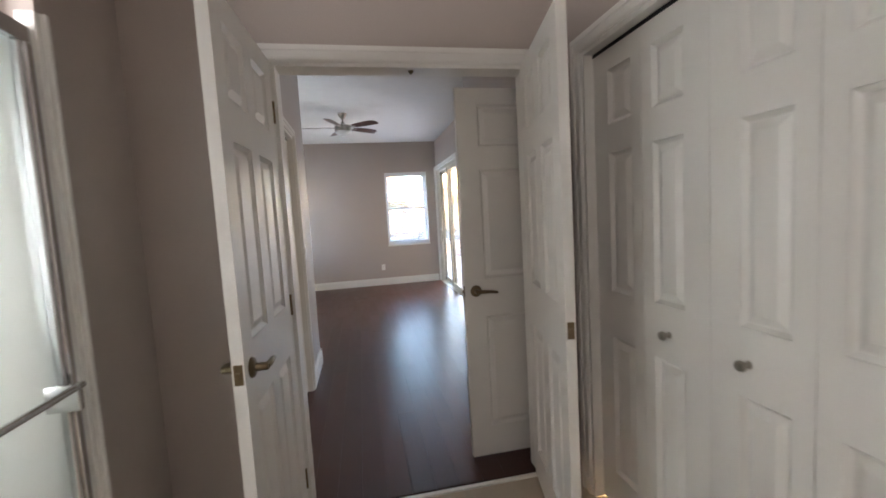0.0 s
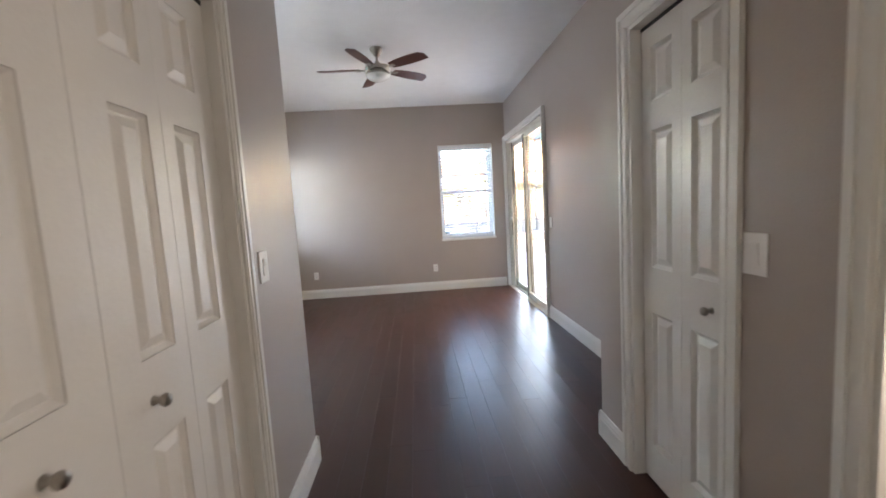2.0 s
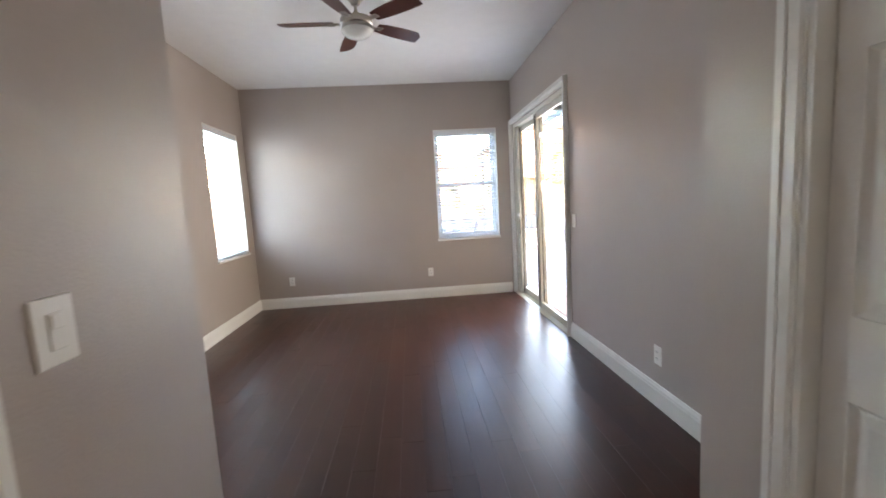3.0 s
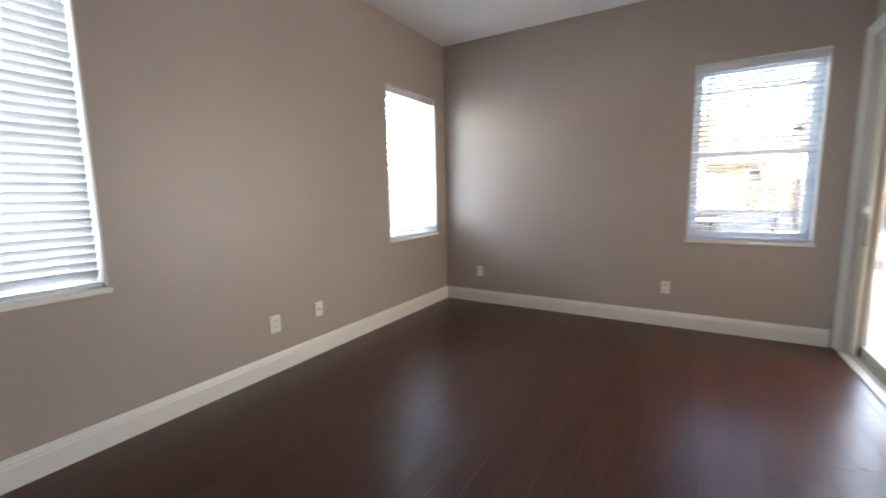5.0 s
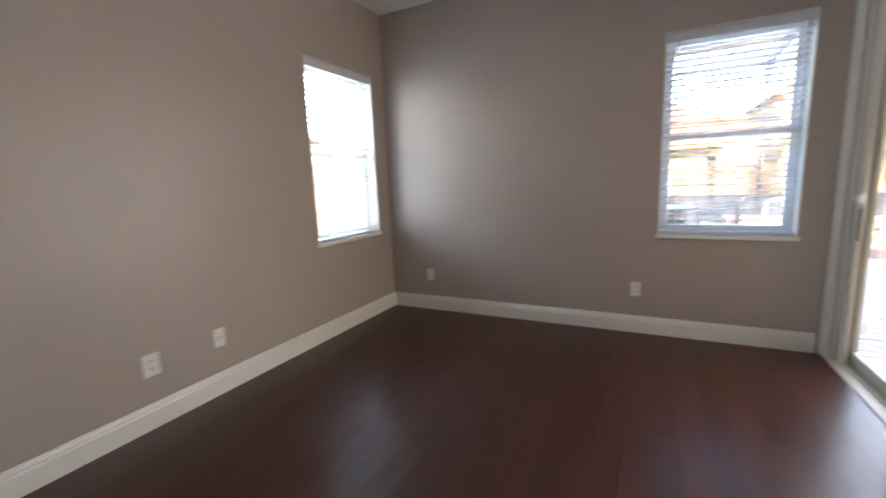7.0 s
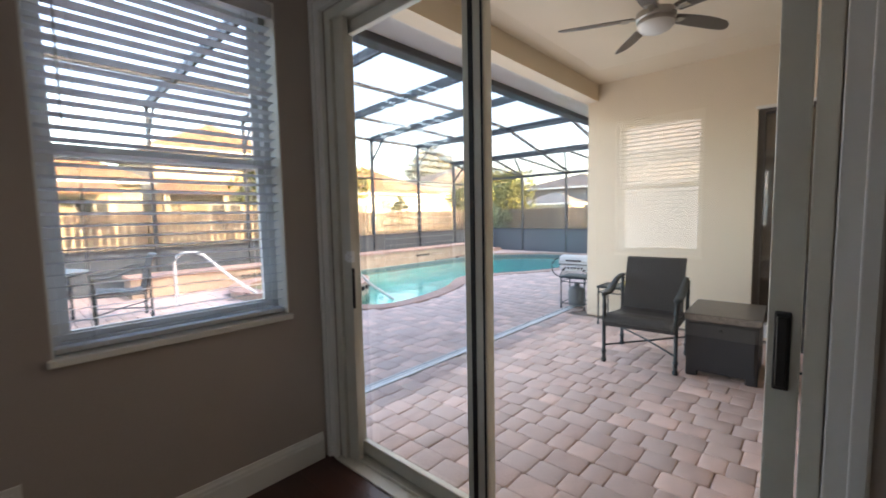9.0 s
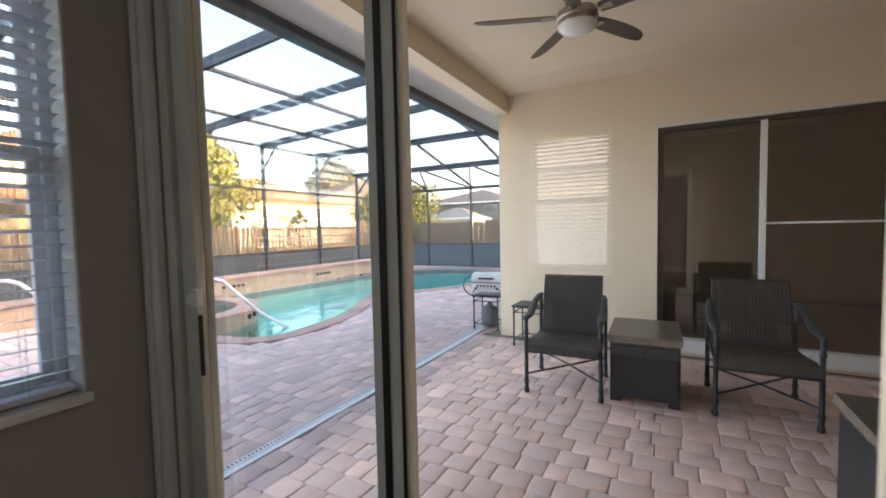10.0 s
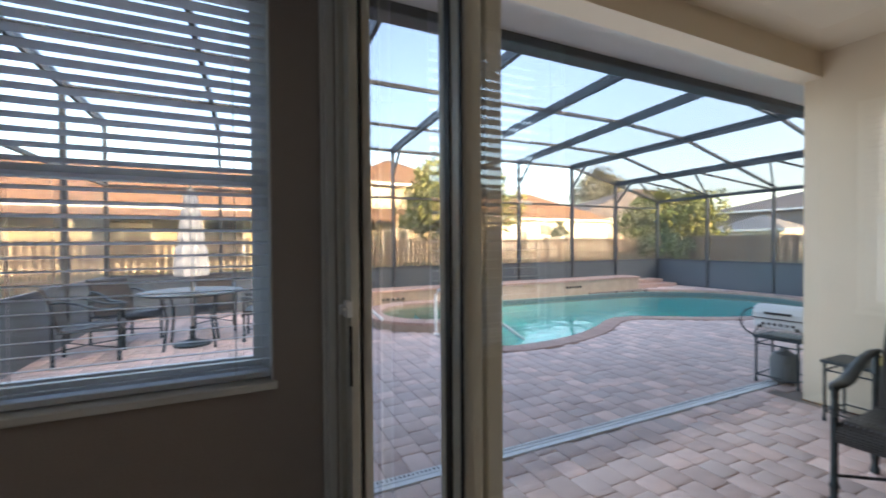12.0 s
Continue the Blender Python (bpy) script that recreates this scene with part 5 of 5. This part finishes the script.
# Added half-clear brown sheet; its colour stands in for reflected light on the glass.
veil_mat = material("brown_glass_veil", (0.075, 0.058, 0.043), 0.7, grain=0.08, scale=2, fine=200)
nt = veil_mat.node_tree
tp = nt.nodes.new("ShaderNodeBsdfTransparent")
mx = nt.nodes.new("ShaderNodeMixShader")
mx.inputs[0].default_value = 0.5
nt.links.new(nt.nodes["Principled BSDF"].outputs[0], mx.inputs[1])
nt.links.new(tp.outputs[0], mx.inputs[2])
nt.links.new(mx.outputs[0], nt.nodes["Material Output"].inputs["Surface"])
for y0, y1, gx in ((7.05, 7.845, LX + 0.112), (5.65, 7.07, LX + 0.092)):
    part("lightening_veil", quad([(gx, y0, 0.131), (gx, y1, 0.131), (gx, y1, 2.20), (gx, y0, 2.20)]), veil_mat, d2, "added half-clear brown sheet behind the glass, lightening it")

# ---- umbrella table by the far window ----
ut = thing("umbrella", "closed white market umbrella in a dark table", "umbrella", pose(2.06, 14.1, LZ))
bm = bmesh.new()
tube(bm, [(0, 0, 0.03), (0, 0, 2.12)], 0.019, 10)
part("pole", bm, nickel, ut)
bm = bmesh.new()
rings = []
for z, r in ((0.92, 0.17), (0.98, 0.185), (1.15, 0.165), (1.30, 0.15), (1.34, 0.115), (1.42, 0.135), (1.7, 0.10), (1.98, 0.065), (2.06, 0.03)):
    rings.append([bm.verts.new(((r * (1 + 0.22 * math.cos(8 * a + z * 3))) * math.cos(a), (r * (1 + 0.22 * math.cos(8 * a + z * 3))) * math.sin(a), z)) for a in [2 * math.pi * k / 40 for k in range(40)]])
for r0, r1 in zip(rings, rings[1:]):
    for k in range(40):
        bm.faces.new((r0[k - 1], r0[k], r1[k], r1[k - 1]))
bm.faces.new(rings[-1]), bm.faces.new(rings[0][::-1])
part("canopy", bm, material("white_canvas", (0.50, 0.49, 0.47), 0.85, grain=0.06), ut, "folded white canvas", smooth=True)
bm = bmesh.new()
lathe(bm, ((0.22, 0.0), (0.22, 0.03), (0.10, 0.06), (0.035, 0.09), (0.03, 0.25)), sides=24)
part("base", bm, verdigris, ut, "dark round base", smooth=True)
tb = thing("patio_table", "round dark metal patio table with a glass-smooth top", "table", pose(2.06, 14.1, LZ))
bm = bmesh.new()
lathe(bm, ((0.58, 0.69), (0.61, 0.70), (0.61, 0.715), (0.58, 0.72)), sides=40)
part("tabletop", bm, verdigris, tb)
for k in range(4):
    a = radians(45 + 90 * k)
    bm = bmesh.new()
    tube(bm, [(0.40 * math.cos(a), 0.40 * math.sin(a), 0.0), (0.34 * math.cos(a), 0.34 * math.sin(a), 0.4), (0.42 * math.cos(a), 0.42 * math.sin(a), 0.69)], 0.016, 8)
    part("leg", bm, verdigris, tb, smooth=True)
proto = patio_chair("dark metal garden chair round the umbrella table", pose(1.20, 14.75, LZ, 0, 0, 48), "chairs round the umbrella table")
for x, y, r in ((1.05, 13.85, 98), (3.0, 14.2, -95), (2.25, 15.1, 4)):
    copy_thing(proto, pose(x, y, LZ, 0, 0, r))

# ---- fence ----
def fence(label, a, b, top, gap):
    f = thing("fence", label, "fence")
    a, b = Vector(a), Vector(b)
    d = (b - a).normalized()
    L = (b - a).length
    m = Matrix.Translation((a.x, a.y, 0)) @ Matrix.Rotation(math.atan2(d.y, d.x), 4, "Z")
    rng = random.Random(7)
    verts, faces = [], []
    x = 0.0
    while x < L:
        w, h = 0.14, top + rng.uniform(-0.03, 0.02)
        o = len(verts)
        for y in (-0.008, 0.010):
            for px, pz in ((0, -0.08), (w, -0.08), (w, h - 0.05), (w - 0.035, h), (0.035, h), (0, h - 0.05)):
                verts.append(tuple(m @ Vector((x + px, y + rng.uniform(-0.003, 0.003), pz))))
        faces += [[o + k for k in range(6)][::-1], [o + 6 + k for k in range(6)]]
        faces += [[o + k, o + (k + 1) % 6, o + 6 + (k + 1) % 6, o + 6 + k] for k in range(6)]
        x += w + gap + rng.uniform(-0.006, 0.01)
    me = bpy.data.meshes.new("pickets")
    me.from_pydata(verts, [], faces)
    me.materials.append(fence_wood)
    o = new("pickets", me)
    o.parent = f
    tagged(o, "weathered dog-eared fence boards", kind="stuff")
    for z in (0.3, 0.85, 1.35):
        bm = bmesh.new()
        box(bm, 0, L, 0.012, 0.05, z - 0.045, z + 0.045, m=m)
        part("fence_rail", bm, fence_wood, f)
    k = 0.0
    while k < L:
        bm = bmesh.new()
        box(bm, k, k + 0.09, 0.012, 0.10, -0.08, top + 0.04, m=m)
        part("fence_post", bm, fence_wood, f)
        k += 2.4


fence("weathered cedar picket fence behind the pool", (-12, 22), (22, 22), 1.50, 0.045)
fence("weathered cedar picket fence along the side", (22, 22), (22, 2), 1.58, 0.012)
fence("weathered cedar picket fence on the other side", (-5.2, -4), (-5.2, 22), 1.95, 0.008)

# ---- neighbouring houses ----
win_dark = material("window_glass_far", (0.05, 0.055, 0.06), 0.1, grain=0.1)
roof_orange = material("orange_brown_shingle", (0.19, 0.095, 0.045), 0.9, grain=0.2, scale=4, fine=18, bump=0.4, bump_scale=20)
roof_grey = material("grey_shingle", (0.11, 0.09, 0.08), 0.9, grain=0.2, scale=4, fine=18, bump=0.4, bump_scale=20)
cream_wall = material("pale_house_stucco", (0.50, 0.41, 0.28), 0.85, grain=0.05)


def house(label, x0, x1, y0, y1, eave, ridge, roof_mat, wall_mat, windows_s=(), windows_w=(), skirt=None, ridge_x=None):
    h = thing("house", label, "house", group="neighbouring houses")
    part("wall", boxes((x0, x1, y0, y1, -0.08, eave)), wall_mat, h)
    o = 0.55
    X0, X1, Y0, Y1 = x0 - o, x1 + o, y0 - o, y1 + o
    bm = bmesh.new()
    run = min(X1 - X0, Y1 - Y0) / 2
    if X1 - X0 >= Y1 - Y0:
        ra, rb = ridge_x or (X0 + run, X1 - run)
        r = [(ra, (Y0 + Y1) / 2), (rb, (Y0 + Y1) / 2)]
    else:
        r = [((X0 + X1) / 2, Y0 + run), ((X0 + X1) / 2, Y1 - run)]
    c = [bm.verts.new((x, y, eave - 0.05)) for x, y in ((X0, Y0), (X1, Y0), (X1, Y1), (X0, Y1))]
    t = [bm.verts.new((x, y, ridge)) for x, y in r]
    if X1 - X0 >= Y1 - Y0:
        for f in ((c[0], c[1], t[1], t[0]), (c[1], c[2], t[1]), (c[2], c[3], t[0], t[1]), (c[3], c[0], t[0])):
            bm.faces.new(f)
    else:
        for f in ((c[0], c[1], t[0]), (c[1], c[2], t[1], t[0]), (c[2], c[3], t[1]), (c[3], c[0], t[0], t[1])):
            bm.faces.new(f)
    bm.faces.new(c[::-1])
    roof = part("roof", bm, roof_mat, h)
    part("fascia", boxes((X0, X1, Y0 - 0.03, Y0, eave - 0.22, eave - 0.02), (X0 - 0.03, X0, Y0, Y1, eave - 0.22, eave - 0.02)), soffit_paint, roof, "white fascia board")
    for wx, wz, ww, wh in windows_s:
        wn_ = part("window", boxes((wx - 0.07, wx + ww + 0.07, y0 - 0.05, y0 - 0.002, wz - 0.07, wz + wh + 0.07)), vinyl, h, "white window frame")
        part("pane", boxes((wx, wx + ww / 2 - 0.03, y0 - 0.06, y0 - 0.051, wz, wz + wh), (wx + ww / 2 + 0.03, wx + ww, y0 - 0.06, y0 - 0.051, wz, wz + wh)), win_dark, wn_, "dark panes")
    for wy, wz, ww, wh in windows_w:
        wn_ = part("window", boxes((x0 - 0.05, x0 - 0.002, wy - 0.07, wy + ww + 0.07, wz - 0.07, wz + wh + 0.07)), vinyl, h, "white window frame")
        part("pane", boxes((x0 - 0.06, x0 - 0.051, wy, wy + ww / 2 - 0.03, wz, wz + wh), (x0 - 0.06, x0 - 0.051, wy + ww / 2 + 0.03, wy + ww, wz, wz + wh)), win_dark, wn_, "dark panes")
    if skirt:
        sx0, sx1, sz0, sz1, sd = skirt
        bm = bmesh.new()
        v = [bm.verts.new(p) for p in ((sx0, y0 - sd, sz0), (sx1, y0 - sd, sz0), (sx1, y0, sz1), (sx0, y0, sz1), (sx0, y0 - sd, sz0 - 0.18), (sx1, y0 - sd, sz0 - 0.18))]
        for f in ((0, 1, 2, 3), (4, 5, 1, 0)):
            bm.faces.new([v[i] for i in f])
        part("porch_roof", bm, roof_mat, h, "orange-brown porch roof")
        for k in range(4):
            px = sx0 + 0.3 + k * (sx1 - sx0 - 0.8) / 3
            part("porch_post", boxes((px, px + 0.28, y0 - sd + 0.15, y0 - sd + 0.43, -0.08, sz0 - 0.17)), wall_mat, h)
    return h


house("sunlit cream bungalow with orange-brown hip roof", -18, 7.2, 33, 43, 3.35, 6.2, roof_orange, cream_wall, ((-14, 0.9, 1.6, 1.4), (-9, 0.9, 1.6, 1.4), (-4.2, 0.6, 2.4, 1.9), (0.2, 0.6, 2.2, 1.9), (4.6, 0.9, 1.4, 1.3)), skirt=(-10, 6, 2.7, 3.3, 2.2))
house("two-storey cream house with brown roof", 8.4, 17.5, 35.5, 45, 5.55, 8.15, roof_orange, cream_wall, ((10.0, 4.15, 1.5, 1.0), (14.6, 4.15, 1.2, 1.0), (11.2, 0.7, 1.8, 1.5)), skirt=(8.0, 18, 2.9, 3.75, 2.0))
house("sunlit white bungalow with orange-brown roof", 24, 37.3, 40, 52, 3.65, 6.85, roof_orange, material("white_house_stucco", (0.74, 0.70, 0.62), 0.85, grain=0.05), ((28.4, 2.0, 1.4, 0.95), (25.7, 0.2, 1.1, 2.3)), ((43, 1.2, 1.4, 1.2),))
grey_wall = material("taupe_house_stucco", (0.20, 0.17, 0.15), 0.85, grain=0.06)
house("brown-roofed house behind the white bungalow", 41, 75, 49, 61, 4.6, 9.95, roof_grey, cream_wall, ((46, 1.5, 1.4, 1.2),), ((53, 1.5, 1.4, 1.2),), ridge_x=(59.2, 64.3))
house("grey-roofed two-storey house beyond the side fence", 47, 60, 24, 35, 4.3, 6.2, roof_grey, grey_wall, (), ((25.5, 2.9, 1.2, 0.8), (29.0, 2.9, 1.4, 0.8)))
house("low white house with grey roof beside the fence", 42, 46, 26.4, 31.4, 2.35, 3.5, material("pale_grey_shingle", (0.16, 0.155, 0.15), 0.9, grain=0.2, scale=4), material("white_gable_stucco", (0.66, 0.62, 0.54), 0.85, grain=0.05), (), ((28.6, 0.9, 1.2, 0.9),))
# Added house: blocks bright west sky that the sliding door would mirror.
house("grey house added beyond the tall side fence to dim the sky", -24, -11, 0, 20, 3.3, 6.2, roof_grey, grey_wall)

# ---- trees ----
bark = material("grey_brown_bark", (0.13, 0.095, 0.07), 0.9, grain=0.3, scale=12, bump=0.6, bump_scale=20)
leaf_green = material("sunlit_green_leaf", (0.22, 0.225, 0.038), 0.6, grain=0.35, scale=2, island=0.9)
leaf_pale = material("pale_tan_leaf", (0.20, 0.175, 0.09), 0.7, grain=0.35, scale=2, island=0.9)
leaf_dark = material("deep_green_leaf", (0.085, 0.12, 0.035), 0.6, grain=0.35, scale=2, island=0.9)


def tree(name, label, x, y, height, spread, trunk_h, mat, seed, clumps=34, leaves=95, size=0.11):
    t = thing(name, label, "tree", pose(x, y, -0.08))
    rng = random.Random(seed)
    bm = bmesh.new()
    tube(bm, [(0, 0, 0), (0.05, 0.02, trunk_h * 0.5), (0.0, 0.08, trunk_h), (0.1, 0.0, height * 0.75)], [0.14 * spread / 2, 0.10 * spread / 2, 0.08 * spread / 2, 0.02], 9)
    tops = []
    for k in range(9):
        a, z = rng.uniform(0, 6.283), trunk_h * rng.uniform(0.7, 1.2)
        r = spread * rng.uniform(0.45, 0.85)
        e = (r * math.cos(a), r * math.sin(a), z + (height - z) * rng.uniform(0.3, 0.8))
        tops.append(e)
        tube(bm, [(0.02, 0.04, z), (e[0] * 0.45, e[1] * 0.45, z + (e[2] - z) * 0.6), e], [0.05, 0.03, 0.01], 6)
    part("trunk", bm, bark, t, smooth=True)
    verts, faces = [], []
    zc, zr = (trunk_h * 0.75 + height) / 2, (height - trunk_h * 0.75) / 2
    for _ in range(clumps):
        u, a = rng.uniform(-1, 1), rng.uniform(0, 6.283)
        k = (1 - u * u) ** 0.5 * spread * rng.uniform(0.35, 1.0)
        c = Vector((k * math.cos(a), k * math.sin(a), zc + u * zr * rng.uniform(0.5, 0.95)))
        cr = spread * rng.uniform(0.16, 0.32)
        for _ in range(leaves):
            d = Vector((rng.gauss(0, 1), rng.gauss(0, 1), rng.gauss(0, 0.8))).normalized() * cr * rng.uniform(0.4, 1.0) ** 0.5
            n = Vector((rng.gauss(0, 1), rng.gauss(0, 1), rng.gauss(0.6, 1))).normalized()
            s = size * rng.uniform(0.7, 1.4)
            p = n.orthogonal().normalized()
            q = n.cross(p)
            o = len(verts)
            w = c + d
            verts += [tuple(w + p * s), tuple(w + q * s * 0.5 + n * s * 0.1), tuple(w - p * s), tuple(w - q * s * 0.5 + n * s * 0.1)]
            faces.append((o, o + 1, o + 2, o + 3))
    me = bpy.data.meshes.new("crown")
    me.from_pydata(verts, [], faces)
    me.materials.append(mat)
    o = new("crown", me)
    o.parent = t


tree("tree", "sunlit leafy green tree behind the fence", 11.7, 25.0, 5.9, 2.6, 1.2, leaf_green, 3, 110, 125, 0.12)
tree("tree", "rounded green tree near the side fence", 24.2, 23.2, 4.3, 2.7, 0.4, leaf_green, 5, 90, 120, 0.115)
tree("tree", "tall feathery tree behind the houses", 59, 62, 14.6, 5.0, 6.0, leaf_pale, 8, 150, 70, 0.20)
tree("shrub", "small upright shrub before the white bungalow", 23.0, 31, 3.0, 0.8, 0.4, leaf_dark, 9, 18, 70, 0.08)
tree("shrub", "low green hedge plants along the fence", 20.4, 20.9, 1.9, 1.3, 0.2, leaf_dark, 11, 24, 90, 0.07)

# ---- planks and pavers ----
rng = random.Random(21)
PW = 0.122
floor_ob = bpy.data.objects["floor"]
plank_len = [0.62, 0.9, 1.2, 1.45]
plank_mesh = {(L, v): paver_mesh("plank", PW - 0.0003, L - 0.0003, 0.005, 0.0004, wood_floor) for L in plank_len for v in (0,)}
x = XL
while x < XR - 0.02:
    y = DY0 + 0.04 - rng.uniform(0, 0.9)
    x_mid = x + PW / 2
    while y < YF:
        L = rng.choice(plank_len)
        yc = y + L / 2
        if y + L > (DY0 if PX0 - 0.5 < x_mid < PX1 + 0.4 else YB - 0.1) and not (yc < YB - 0.7 and not (PX0 - 0.5 < x_mid < PX1 + 0.4)):
            lo, hi = max(y, DY0 + 0.03), min(y + L, YF + 0.03)
            o = new("plank", plank_mesh[(L, 0)])
            o.parent = floor_ob
            o.matrix_basis = pose(x_mid, (lo + hi) / 2, -0.0002, rng.uniform(-0.03, 0.03), rng.uniform(-0.14, 0.14), 0)
            o.scale = (1, (hi - lo) / L, 1)
        y += L
    x += PW

pave_ob = bpy.data.objects["pavement"]
sizes = [0.12, 0.16, 0.16, 0.20]
ROW = 0.155
paver_meshes = {s: [stone_mesh(ROW - 0.001, s - 0.001, rng) for _ in range(4)] for s in sorted(set(sizes))}
verts, faces = [], []
x = 0.50
while x < 14.6:
    xm = x + ROW / 2
    lag = rng.uniform(0, 0.2)
    y = (3.02 if xm > XR + 0.2 and xm < LX - 0.02 else 9.6) + rng.uniform(0, 0.2)
    while y < 16.75:
        s = rng.choice(sizes)
        yc = y + s / 2
        wall = (xm < XR + 0.15 and yc < 9.66) or (xm > LX - 0.1 and yc < 9.68)
        wet = inside(xm, yc, POOL_OUT) or (Vector((xm, yc)) - SPA).length < SPA_R + 0.05 or (yc > 15.85 and 3.3 < xm < 12.8) or (yc > 15.92 and 12.7 < xm < 14.5)
        cut = 9.862 - y if xm < 7.3 and y < 9.862 < y + s else s
        if not wall and not wet and cut > 0.05:
            z = LZ + rng.uniform(-0.0025, 0.002)
            tx, ty = rng.uniform(-0.004, 0.004), rng.uniform(-0.004, 0.004)
            rot = rng.uniform(-0.022, 0.022)
            if XR + 0.2 < xm < 5.6 and 7.0 < yc < 9.5:
                o = new("paver", rng.choice(paver_meshes[s]))
                o.parent = pave_ob
                o.matrix_basis = Matrix.Translation((xm, y + cut / 2, z)) @ Euler((tx, ty, rot)).to_matrix().to_4x4() @ Matrix.Diagonal((1, cut / s, 1, 1))
            else:
                m = Matrix.Translation((xm, y + cut / 2, z)) @ Euler((tx, ty, rot)).to_matrix().to_4x4()
                o = len(verts)
                vs, fs = tumbled(ROW - 0.001, cut - 0.001, rng)
                verts += [tuple(m @ Vector(v)) for v in vs]
                faces += [tuple(o + k for k in f) for f in fs]
        y = y + s if cut == s else 9.972
    x += ROW
me = bpy.data.meshes.new("pavers")
me.from_pydata(verts, [], faces)
me.materials.append(paver)
me.polygons.foreach_set("use_smooth", [True] * len(me.polygons))
o = new("pavers", me)
o.parent = pave_ob
tagged(o, "rose and grey tumbled deck pavers", kind="stuff")
